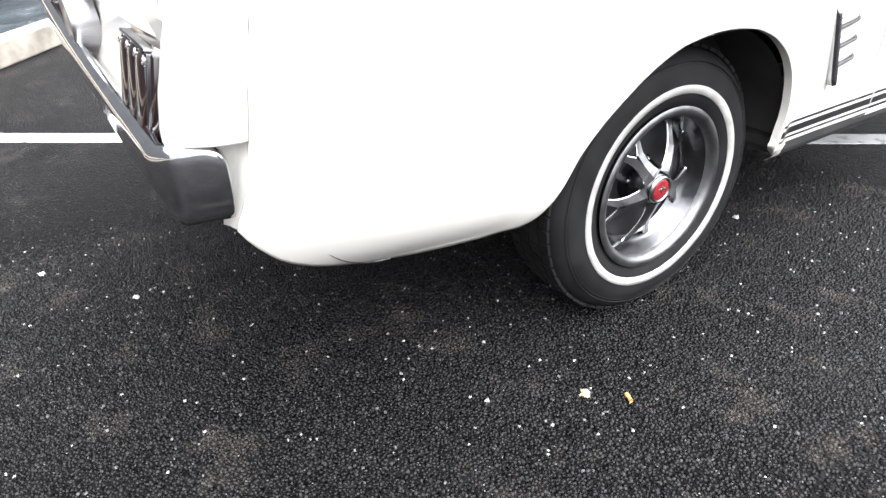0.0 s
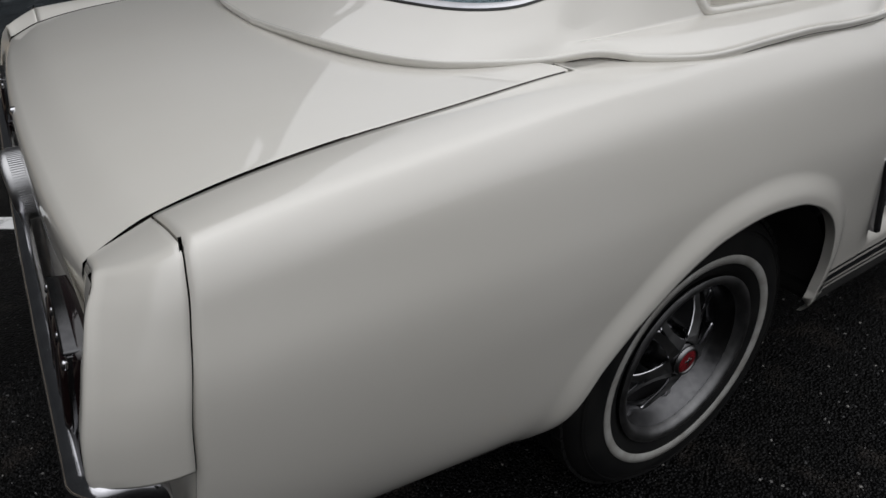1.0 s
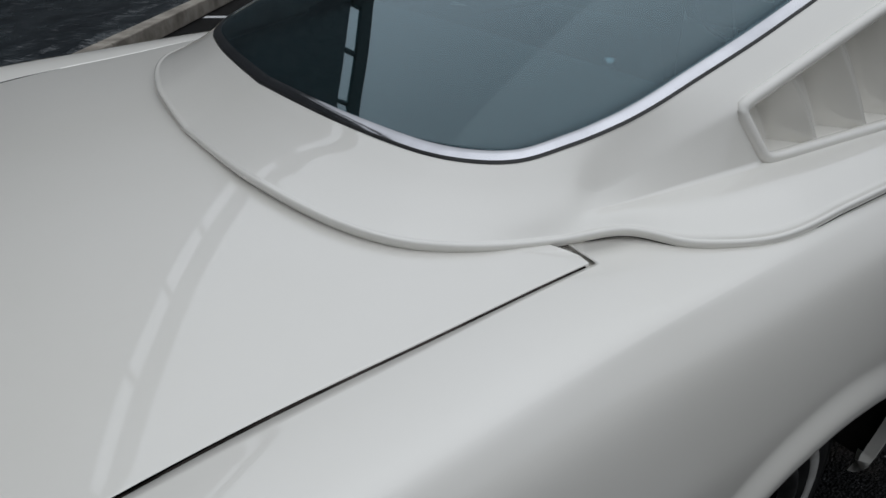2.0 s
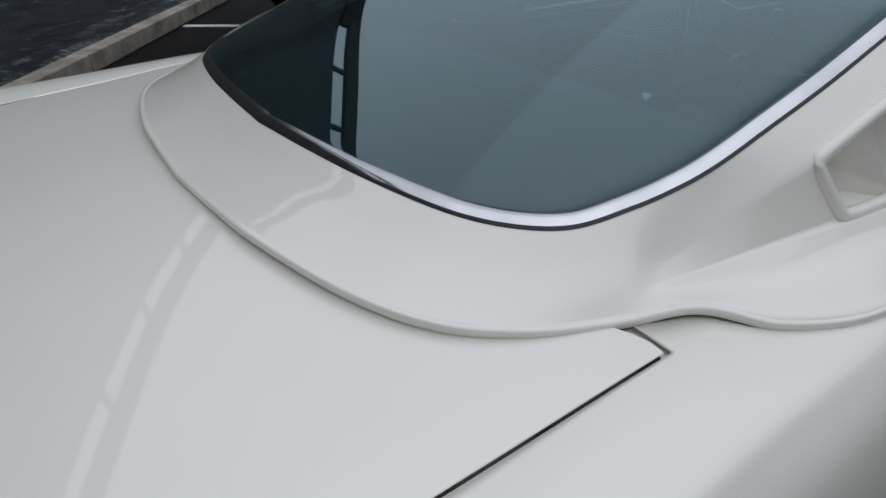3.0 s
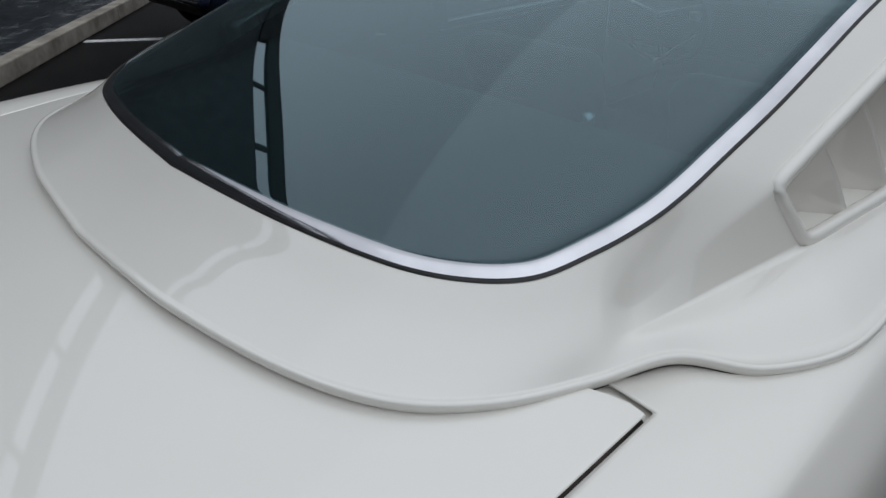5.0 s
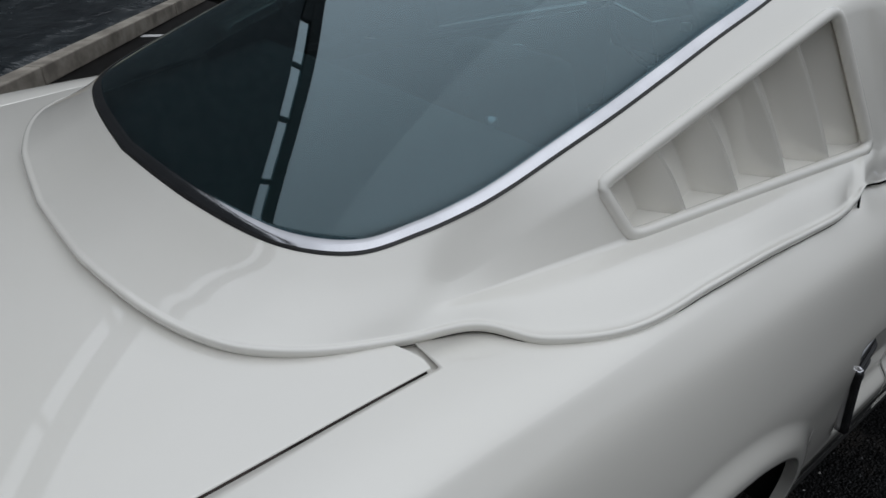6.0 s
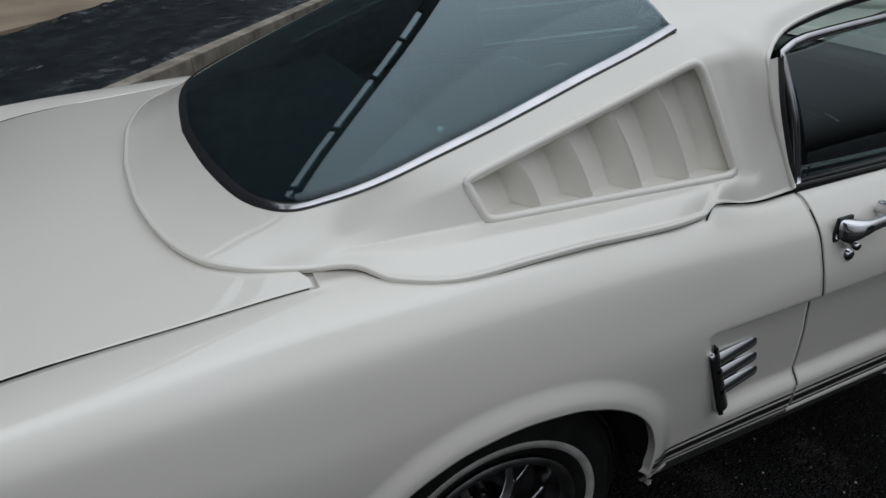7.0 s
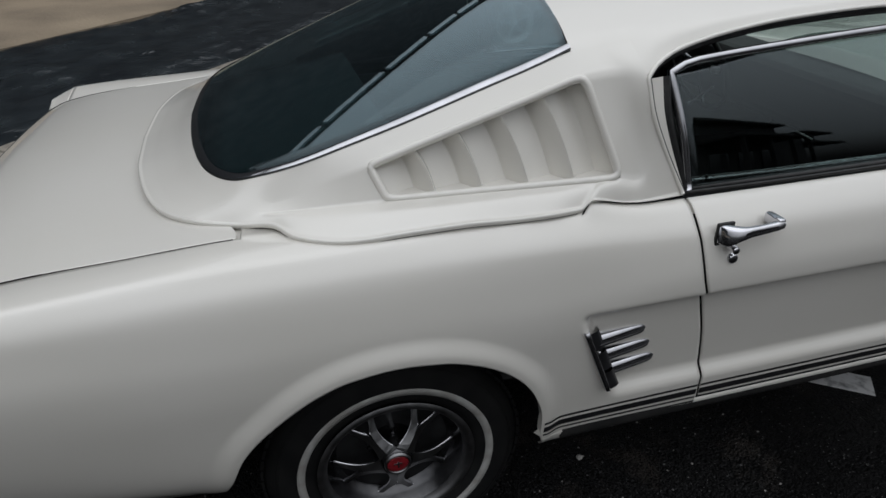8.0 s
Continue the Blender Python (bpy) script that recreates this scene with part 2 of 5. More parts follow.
def asphalt_nodes(m):
    b = m.node_tree.nodes["Principled BSDF"]
    c = coords(m)
    # stones of the wearing course
    v = node(m, "ShaderNodeTexVoronoi", Scale=150.0)
    join(m, c, "Object", v, "Vector")
    big = node(m, "ShaderNodeTexNoise", Scale=1.6, Detail=6.0)
    join(m, c, "Object", big, "Vector")
    tone = node(m, "ShaderNodeValToRGB")
    tone.color_ramp.elements[0].position, tone.color_ramp.elements[1].position = 0.3, 0.75
    tone.color_ramp.elements[0].color, tone.color_ramp.elements[1].color = (0.002, 0.002, 0.0023, 1), (0.0085, 0.0083, 0.0083, 1)
    join(m, big, "Fac", tone, "Fac")
    # every stone has its own tone
    own = node(m, "ShaderNodeSeparateColor")
    join(m, v, "Color", own, "Color")
    span = node(m, "ShaderNodeMapRange", To_Min=0.2, To_Max=2.5)
    join(m, own, "Green", span, "Value")
    stone = node(m, "ShaderNodeMix")
    stone.data_type, stone.blend_type = "RGBA", "MULTIPLY"
    stone.inputs["Factor"].default_value = 1.0
    m.node_tree.links.new(tone.outputs["Color"], stone.inputs["A"])
    m.node_tree.links.new(span.outputs["Result"], stone.inputs["B"])
    # pale stones, a few percent of all
    pale = node(m, "ShaderNodeSeparateColor")
    join(m, v, "Color", pale, "Color")
    chosen = node(m, "ShaderNodeMapRange", From_Min=0.91, From_Max=0.97)
    join(m, pale, "Red", chosen, "Value")
    # only the stones' worn tops are pale
    cap = node(m, "ShaderNodeMapRange", From_Min=0.36, From_Max=0.2)
    join(m, v, "Distance", cap, "Value")
    pick = node(m, "ShaderNodeMath")
    pick.operation = "MULTIPLY"
    join(m, chosen, "Result", pick, 0)
    join(m, cap, "Result", pick, 1)
    mix = node(m, "ShaderNodeMix")
    mix.data_type = "RGBA"
    m.node_tree.links.new(pick.outputs["Value"], mix.inputs["Factor"])
    m.node_tree.links.new(stone.outputs["Result"], mix.inputs["A"])
    mix.inputs["B"].default_value = (0.22, 0.22, 0.215, 1)
    # dusty scuffs
    dust = node(m, "ShaderNodeTexNoise", Scale=5.0, Detail=7.0, Roughness=0.65)
    join(m, c, "Object", dust, "Vector")
    dusty = node(m, "ShaderNodeMapRange", From_Min=0.55, From_Max=0.8, To_Max=0.5)
    join(m, dust, "Fac", dusty, "Value")
    mix2 = node(m, "ShaderNodeMix")
    mix2.data_type = "RGBA"
    m.node_tree.links.new(dusty.outputs["Result"], mix2.inputs["Factor"])
    m.node_tree.links.new(mix.outputs["Result"], mix2.inputs["A"])
    mix2.inputs["B"].default_value = (0.085, 0.074, 0.066, 1)
    m.node_tree.links.new(mix2.outputs["Result"], b.inputs["Base Color"])
    b.inputs["Roughness"].default_value = 0.45
    b.inputs["Specular IOR Level"].default_value = 0.1
    u = node(m, "ShaderNodeBump", Strength=1.0, Distance=0.018)
    u.invert = True
    join(m, v, "Distance", u, "Height")
    join(m, u, "Normal", b, "Normal")


asphalt_nodes(ASPHALT)
GROUND_FAR = vary(material("tan_sandy_ground", (0.3, 0.23, 0.16), 0.9), (0.2, 0.16, 0.115), (0.34, 0.27, 0.19), 0.7, None, 0.01, 20.0)
STONE = vary(material("kerb_concrete", (0.3, 0.27, 0.23), 0.85), (0.17, 0.15, 0.125), (0.33, 0.3, 0.255), 6.0, None, 0.002, 120.0)
PLASTIC = vary(material("black_plastic_sheet", (0.012, 0.016, 0.02), 0.35), (0.008, 0.011, 0.014), (0.02, 0.026, 0.03), 3.0, (0.16, 0.34), 0.035, 7.0)
LINE = vary(material("worn_white_line_paint", (0.6, 0.6, 0.6), 0.7), (0.2, 0.2, 0.2), (0.6, 0.6, 0.6), 22.0, None, 0.001, 200.0, low=0.3, high=0.48)

ground = sheet("ground", [[(-900, -900, 0), (-900, 900, 0)], [(900, -900, 0), (900, 900, 0)]], ASPHALT)
tagged(ground, "dark new asphalt with pale stone flecks and dusty scuffs", "ground", "", "structure")
for s0, n0, n1 in ((0.52, -1.76, 2.82), (5.58, -1.76, 2.82)):
    slab("parking_line", s0 - 0.05, s0 + 0.05, n0, n1, 0.0, 0.004, LINE, "worn white painted parking line on dark asphalt", "parking line", "structure")


def bed_height(s, n):
    ridge = lambda v: (1 - abs(v)) ** 6
    fold = ridge(noise.noise((s * 0.9, n * 2.6, 1.0))) * 0.035 + ridge(noise.noise((s * 2.3 + 9, n * 5.0, 4.0))) * 0.016
    return 0.075 + 0.03 * noise.noise((s * 0.5, n * 0.7, 7.0)) + fold * (0.4 + 0.8 * max(noise.noise((s * 0.35, n * 0.6, 2.0)) + 0.4, 0)) - 0.03 * float(smooth(3.24, 2.99, n))


def smooth(a, b, x):
    t = np.clip((x - a) / (b - a), 0, 1)
    return t * t * (3 - 2 * t)


rows = []
for s in np.r_[np.linspace(-30, -6, 20), np.arange(-5.9, 16, 0.07), np.linspace(16.1, 40, 20)]:
    rows.append([tuple(lot(s, n, bed_height(s, n))) for n in np.linspace(2.985, 5.8, 64)])
bed = sheet("planting_bed", rows, PLASTIC)
tagged(bed, "wrinkled black plastic sheet over a planting bed", "plastic sheet", "", "structure")
slab("sandy_ground", -60, 90, 5.75, 60.0, 0.0, 0.1, GROUND_FAR, "bare tan sandy ground beyond the bed", "ground", "structure")
# the coarse stones of the wearing course, real ones where the walk begins
def stone_nodes(m):
    b = m.node_tree.nodes["Principled BSDF"]
    c, g = coords(m), node(m, "ShaderNodeNewGeometry")
    own = node(m, "ShaderNodeValToRGB")
    ramp = own.color_ramp
    ramp.elements[0].position, ramp.elements[0].color = 0.0, (0.0016, 0.0016, 0.0018, 1)
    ramp.elements[1].position, ramp.elements[1].color = 1.0, (0.3, 0.29, 0.275, 1)
    for at, tone in ((0.5, 0.0042), (0.85, 0.011), (0.985, 0.024), (0.992, 0.08)):
        e = ramp.elements.new(at)
        e.color = (tone, tone, tone * 1.03, 1)
    join(m, g, "Random Per Island", own, "Fac")
    dust = node(m, "ShaderNodeTexNoise", Scale=5.0, Detail=7.0, Roughness=0.65)
    join(m, c, "Object", dust, "Vector")
    dusty = node(m, "ShaderNodeMapRange", From_Min=0.54, From_Max=0.8, To_Max=0.75)
    join(m, dust, "Fac", dusty, "Value")
    mix = node(m, "ShaderNodeMix")
    mix.data_type = "RGBA"
    m.node_tree.links.new(dusty.outputs["Result"], mix.inputs["Factor"])
    m.node_tree.links.new(own.outputs["Color"], mix.inputs["A"])
    mix.inputs["B"].default_value = (0.062, 0.05, 0.042, 1)
    m.node_tree.links.new(mix.outputs["Result"], b.inputs["Base Color"])
    shine = node(m, "ShaderNodeMapRange", To_Min=0.28, To_Max=0.6)
    join(m, g, "Random Per Island", shine, "Value")
    join(m, shine, "Result", b, "Roughness")
    b.inputs["Specular IOR Level"].default_value = 0.17


def stone_bed(x0, x1, y0, y1, pitch, seed):
    """Irregular flat-topped five-sided stones, bedded in the binder, on a shaken grid."""
    rng = np.random.default_rng(seed)
    gx, gy = np.meshgrid(np.arange(x0, x1, pitch), np.arange(y0, y1, pitch * 0.86))
    gx[1::2] += pitch / 2
    p = np.stack([gx.ravel(), gy.ravel()], -1) + rng.uniform(-0.34, 0.34, (gx.size, 2)) * pitch
    edge = np.minimum.reduce([p[:, 0] - x0, x1 - p[:, 0], p[:, 1] - y0, y1 - p[:, 1]])
    p = p[(rng.random(len(p)) < np.clip(edge / 0.25 + 0.1, 0, 1) * 0.93)]
    n = len(p)
    r = pitch * rng.uniform(0.36, 0.62, n)
    long, turn = rng.uniform(0.62, 1.0, n), rng.uniform(0, np.pi, n)
    ang = np.linspace(0, 2 * np.pi, 5, endpoint=False)[None] + rng.uniform(-0.4, 0.4, (n, 5))
    lean = rng.normal(0, 0.13, (n, 2))
    rise = rng.uniform(0.001, 0.0035, n)
    rings = []
    for scale, top in ((1.0, False), (0.72, True)):
        u, v = np.cos(ang) * r[:, None] * scale, np.sin(ang) * (r * long)[:, None] * scale
        c, q = np.cos(turn)[:, None], np.sin(turn)[:, None]
        dx, dy = u * c - v * q, u * q + v * c
        z = rise[:, None] + dx * lean[:, :1] + dy * lean[:, 1:] if top else np.full_like(dx, -0.002)
        rings.append(np.stack([p[:, :1] + dx, p[:, 1:] + dy, z], -1))
    verts = np.concatenate(rings, 1).reshape(-1, 3)
    quads = np.array([(k, (k + 1) % 5, 5 + (k + 1) % 5, 5 + k) for k in range(5)])
    base = np.arange(n)[:, None] * 10
    loops = np.concatenate([(base[:, :, None] + quads[None]).reshape(n, 20), base + np.arange(5, 10)[None]], 1).ravel()
    sizes = np.tile([4, 4, 4, 4, 4, 5], n)
    me = bpy.data.meshes.new("asphalt_stones")
    me.vertices.add(len(verts))
    me.vertices.foreach_set("co", verts.ravel())
    me.loops.add(len(loops))
    me.loops.foreach_set("vertex_index", loops)
    me.polygons.add(len(sizes))
    me.polygons.foreach_set("loop_start", np.r_[0, np.cumsum(sizes)[:-1]])
    me.update(calc_edges=True)
    me.validate()
    me.materials.append(STONES)
    return tagged(new("asphalt_stones", me), "coarse dark stones of the asphalt with pale flecks", "stones", "", "stuff")


STONES = material("asphalt_stone", (0.02, 0.02, 0.02), 0.5)
stone_nodes(STONES)
stone_bed(-1.75, 1.2, -1.5, 0.55, 0.0088, 5)
# ---- car ----
ROOT = empty("car", (0, 0, 0), "cream white vintage fastback coupe parked on asphalt", "car")

STATIONS = (-0.95, -0.88, -0.4, 0.0, 0.4, 0.75, 3.0)
PROFILES = (
    ((0.36, 0.72), (0.42, 0.76), (0.48, 0.795), (0.55, 0.825), (0.62, 0.845), (0.70, 0.852), (0.76, 0.85), (0.82, 0.838), (0.87, 0.815), (0.893, 0.795)),
    ((0.35, 0.71), (0.40, 0.765), (0.45, 0.80), (0.52, 0.83), (0.60, 0.85), (0.68, 0.86), (0.73, 0.863), (0.765, 0.862), (0.825, 0.847), (0.882, 0.829), (0.906, 0.806)),
    ((0.35, 0.79), (0.40, 0.825), (0.45, 0.842), (0.52, 0.852), (0.60, 0.86), (0.68, 0.866), (0.74, 0.864), (0.80, 0.853), (0.86, 0.838), (0.90, 0.82), (0.92, 0.796)),
    ((0.36, 0.84), (0.42, 0.85), (0.48, 0.857), (0.55, 0.862), (0.62, 0.866), (0.68, 0.868), (0.74, 0.866), (0.80, 0.856), (0.86, 0.84), (0.905, 0.82), (0.928, 0.794)),
    ((0.33, 0.825), (0.36, 0.832), (0.42, 0.838), (0.48, 0.845), (0.55, 0.852), (0.62, 0.858), (0.70, 0.864), (0.74, 0.863), (0.80, 0.853), (0.86, 0.84), (0.905, 0.822), (0.925, 0.795)),
    ((0.33, 0.825), (0.36, 0.832), (0.416, 0.833), (0.465, 0.84), (0.527, 0.846), (0.59, 0.852), (0.65, 0.857), (0.728, 0.863), (0.768, 0.862), (0.81, 0.852), (0.85, 0.84), (0.888, 0.823), (0.912, 0.793)),
    ((0.33, 0.825), (0.36, 0.832), (0.416, 0.833), (0.465, 0.84), (0.527, 0.846), (0.59, 0.852), (0.65, 0.857), (0.728, 0.863), (0.768, 0.862), (0.81, 0.852), (0.85, 0.84), (0.888, 0.823), (0.912, 0.793)),
)
ARCH_X = (-0.42, -0.40, -0.377, -0.333, -0.24, -0.17, -0.10, 0.0, 0.10, 0.17, 0.24, 0.30, 0.33, 0.348, 0.352)
ARCH_Z = (0.354, 0.371, 0.415, 0.513, 0.606, 0.652, 0.678, 0.689, 0.679, 0.656, 0.615, 0.553, 0.495, 0.43, 0.36)
arch_line = spline(list(zip(ARCH_X, ARCH_Z)), 160)


Z_GRID = np.arange(0.30, 0.9601, 0.002)


def smoothed(profile):
    """A profile on an even grid, with its kinks rounded off."""
    zs, ys = [a for a, _ in profile], [b for _, b in profile]
    y = pchip(zs, ys, Z_GRID)
    k = np.exp(-0.5 * (np.arange(-24, 25) / 9.0) ** 2)
    inside = (Z_GRID >= zs[0]) & (Z_GRID <= zs[-1])
    v = y[inside]
    padded = np.r_[2 * v[0] - v[24:0:-1], v, 2 * v[-1] - v[-2:-26:-1]]
    y[inside] = np.convolve(padded, k / k.sum(), "valid")
    return y


ROUNDED = [smoothed(p) for p in PROFILES]


def half_width(x, z):
    """Half width of the body side at x and height z."""
    x, z = np.broadcast_arrays(np.asarray(x, float), np.asarray(z, float))
    H = np.array([np.interp(z, Z_GRID, p) for p in ROUNDED])
    X = np.array(STATIONS)
    M = np.empty_like(H)
    for k in range(len(X)):
        a, b = max(k - 1, 0), min(k + 1, len(X) - 1)
        M[k] = (H[b] - H[a]) / (X[b] - X[a])
    xc = np.clip(x, X[0], X[-1])
    i = np.clip(np.searchsorted(X, xc) - 1, 0, len(X) - 2)
    h = X[i + 1] - X[i]
    t = (xc - X[i]) / h
    g = lambda A, k: np.take_along_axis(A, k[None], 0)[0]
    y = (2 * t**3 - 3 * t**2 + 1) * g(H, i) + (t**3 - 2 * t**2 + t) * h * g(M, i) + (3 * t**2 - 2 * t**3) * g(H, i + 1) + (t**3 - t**2) * h * g(M, i + 1)
    # cove pressed into the side ahead of the rear wheel
    edge = 0.435 + (0.676 - z) * 0.43
    y = y - 0.028 * smooth(0.0, 0.03, x - edge) * smooth(0.727, 0.698, z) * smooth(0.43, 0.475, z)
    # flared lip round the rear wheel opening
    near = (x > -0.6) & (x < 0.5) & (z < 0.8)
    if near.any():
        d = np.full(x.shape, 1.0)
        d[near] = np.sqrt(((np.stack([x[near], z[near]], -1)[:, None] - arch_line[None]) ** 2).sum(-1)).min(1)
        y = y + 0.013 * (1 - smooth(0.012, 0.06, d)) * smooth(-0.5, -0.3, x)
    return y


GAP_TOP_X = (-0.96, -0.884, -0.7, -0.5, -0.28, 0.0, 0.3, 0.43, 0.46, 0.5, 0.543, 0.61, 0.7, 1.8)
def deck_edge(x):
    return pchip(GAP_TOP_X, (0.845, 0.877, 0.906, 0.920, 0.935, 0.937, 0.938, 0.937, 0.954, 0.947, 0.937, 0.93, 0.927, 0.93), x)


def crest_z(x):
    return pchip((-0.95, -0.877, -0.6, -0.25, 0.0, 0.4, 0.75, 3.0), (0.887, 0.901, 0.918, 0.930, 0.932, 0.927, 0.912, 0.912), x)


def inner_y(x):
    return pchip((-0.95, -0.6, -0.28, -0.274, -0.269, -0.2, -0.14, 0.0, 0.44, 0.6, 0.7, 1.8), (0.683, 0.678, 0.685, 0.685, 0.62, 0.64, 0.69, 0.74, 0.765, 0.76, 0.758, 0.758), x)


def rounded_crest(y, z, rows):
    """Rounds off the crest, which is row number rows, with a soft radius."""
    seg = np.hypot(np.diff(y), np.diff(z))
    s = np.r_[0, np.cumsum(seg)]
    s -= s[rows]
    fine = np.arange(-0.11, 0.1101, 0.002)
    k = np.exp(-0.5 * (np.arange(-21, 22) / 5.5) ** 2)
    k /= k.sum()
    near = 1 - smooth(0.03, 0.062, np.abs(s))
    out = []
    for v in (y, z):
        f = np.interp(fine, s, v)
        f[21:-21] = np.convolve(f, k, "valid")
        out.append(v + near * (np.interp(s, fine, f) - v))
    return out


def sections(x, bottom, shear=None, top_rows=12, side_rows=84):
    """Points of the body side: rows from the upper inner edge over the crest and down, one column for each x."""
    cols = []
    for xi, zb in zip(x, bottom):
        zc, zi, yi = float(crest_z(xi)), float(deck_edge(xi)), float(inner_y(xi))
        yc = float(half_width(xi, zc))
        start = max(yi, 0.68)
        ty = np.r_[yi, np.linspace(max(yi + 0.001, 0.69), yc, top_rows - 1, endpoint=False)]
        t = np.clip((ty - start) / (yc - start), 0, 1)
        tz = zi + (zc - zi) * t**1.3 + 0.004 * np.sin(np.pi * t)
        k = np.linspace(0, 1, side_rows)
        sz = zc + (zb - zc) * (0.55 * k + 0.45 * k**1.5)
        z = np.r_[tz, sz]
        xs = xi + (shear(xi, z) if shear else 0 * z)
        y = np.r_[ty, half_width(np.clip(xs[top_rows:], -0.95, 3.0), sz)]
        if side_rows > 40:
            y, z = rounded_crest(y, z, top_rows)
        cols.append(np.stack([xs, -y, z], -1))
    return np.array(cols)


def tucked(P, depth=0.012, edges="lrb"):
    """Turns a panel's edges inwards, so that gaps between panels are dark slots with rounded lips."""
    du, dv = np.gradient(P, axis=0), np.gradient(P, axis=1)
    n = np.cross(du, dv)
    n /= np.linalg.norm(n, axis=-1, keepdims=True) + 1e-12
    side = np.sign((n[..., 1:2] * P[..., 1:2] + n[..., 2:3] * 0.6).mean()) or 1
    n = n * side
    rows = [P]
    if "l" in edges:
        rows = [np.stack([P[0] - n[0] * depth, P[0] - n[0] * 0.0015], 0)] + rows
    if "r" in edges:
        rows = rows + [np.stack([P[-1] - n[-1] * 0.0015, P[-1] - n[-1] * depth], 0)]
    Q = np.concatenate(rows, 0)
    if "t" in edges or "b" in edges:
        nu = np.concatenate([np.repeat(n[:1], 2, 0)] * ("l" in edges) + [n] + [np.repeat(n[-1:], 2, 0)] * ("r" in edges), 0)
        if "t" in edges:
            Q = np.concatenate([(Q[:, :1] - nu[:, :1] * depth), (Q[:, :1] - nu[:, :1] * 0.0015), Q], 1)
            nu = np.concatenate([nu[:, :1], nu[:, :1], nu], 1)
        if "b" in edges:
            Q = np.concatenate([Q, Q[:, -1:] - nu[:, -1:] * 0.0015, Q[:, -1:] - nu[:, -1:] * depth], 1)
    return Q


GAP_Z = (0.40, 0.53, 0.575, 0.62, 0.68, 0.73, 0.765, 0.796, 0.825, 0.853, 0.882, 0.906)
GAP_X = (-0.958, -0.957, -0.945, -0.936, -0.926, -0.919, -0.911, -0.903, -0.896, -0.889, -0.883, -0.877)
DOOR_Z = (0.33, 0.416, 0.465, 0.527, 0.589, 0.653, 0.715, 0.728, 0.768, 0.81, 0.85, 0.888, 0.93)
DOOR_X = (0.802, 0.797, 0.795, 0.785, 0.771, 0.752, 0.733, 0.729, 0.717, 0.710, 0.704, 0.699, 0.698)
REAR_Z = (0.685, 0.728, 0.76, 0.79, 0.82, 0.85, 0.87, 0.9)
REAR_X = (-1.015, -1.007, -0.997, -0.987, -0.977, -0.965, -0.952, -0.945)


def quarter_shear(x, z):
    rear = smooth(-0.70, -0.877, x) * (pchip(GAP_Z, GAP_X, z) + 0.877)
    front = smooth(0.55, 0.70, x) * (pchip(DOOR_Z, DOOR_X, z) - 0.70)
    return rear + front


bend = 0.5 - 0.5 * np.cos(np.linspace(0, np.pi, 90))
xs_quarter = np.r_[np.linspace(-0.877, -0.425, 40), np.sort(np.r_[-0.42 + 0.772 * bend, -0.2755, -0.2735, -0.2695, -0.2685]), np.linspace(0.358, 0.70, 40)]


def quarter_bottom(x):
    rear = pchip((-0.877, -0.86, -0.82, -0.76, -0.7, -0.6, -0.5, -0.45, -0.42), (0.53, 0.497, 0.435, 0.378, 0.351, 0.345, 0.346, 0.35, 0.354), x)
    arch = pchip(ARCH_X, ARCH_Z, x)
    return np.where(x < -0.42, rear, np.where(x <= 0.3521, arch, 0.332))


Q = sections(xs_quarter, quarter_bottom(xs_quarter), quarter_shear)
Q = tucked(Q, 0.02, "lrbt")
both("quarter_panel", Q, PAINT, ROOT, "cream white rear quarter panel with flared wheel opening")

# rear extension of the wing, behind its gap
base = sections([-0.885], [0.6725], None)[0]
columns = []
top_w = np.clip((np.abs(base[:, 1]) - 0.687) / 0.12, 0, 1)
top_w[12:] = 1.0
high = smooth(0.80, 0.90, base[:, 2])
xa, xb = pchip(GAP_Z, GAP_X, base[:, 2]) - 0.002, pchip(REAR_Z, REAR_X, base[:, 2] - 0.027 * high) + 0.012 * (1 - top_w)
inset = pchip((0.66, 0.69, 0.75, 0.82, 0.87, 0.905), (0.034, 0.034, 0.036, 0.041, 0.045, 0.044), base[:, 2]) * top_w
for u in np.linspace(0, 1, 12):
    columns.append(np.stack([xa + (xb - xa) * u, base[:, 1] + inset * u**2, base[:, 2] - high * 0.027 * u], -1))
# rounded rear edge and a flat end face that shrinks towards the cap's middle
heart = np.stack([0 * base[:, 0], np.full(len(base), -0.69), np.minimum(columns[11][:, 2], 0.79)], -1)
way_in = heart - columns[11]
way_in[:, 0] = 0
way_in /= np.linalg.norm(way_in, axis=1)[:, None]
for back, inward in ((0.004, 0.0015), (0.007, 0.005), (0.008, 0.010), (0.007, 0.03), (0.004, 0.05)):
    columns.append(columns[11] + way_in * inward - np.array((back, 0, 0)))
both("wing_extension", tucked(np.array(columns), 0.012, "lb"), PAINT, ROOT, "cream white wing end cap with a dark seam")

# dark strips laid in the gaps between the panels, standing for the shade inside
xg = np.linspace(-0.95, -0.287, 60)
both("gap_shade", [[(x, -float(inner_y(x)) + d, float(deck_edge(x)) + h + 0.001 * float(smooth(-0.5, -0.8, x))) for d, h in ((-0.001, -0.004), (0.001, -0.002), (0.0036, 0.0007))] for x in xg], SEAM, ROOT)
zg = np.linspace(0.672, 0.905, 40)
both("gap_shade", [[(float(pchip(GAP_Z, GAP_X, z)) + d, -float(half_width(-0.88, z)) + 0.0045, z) for d in (-0.0035, 0.0)] for z in zg], GAP, ROOT)
zg = np.linspace(0.36, 0.905, 80)
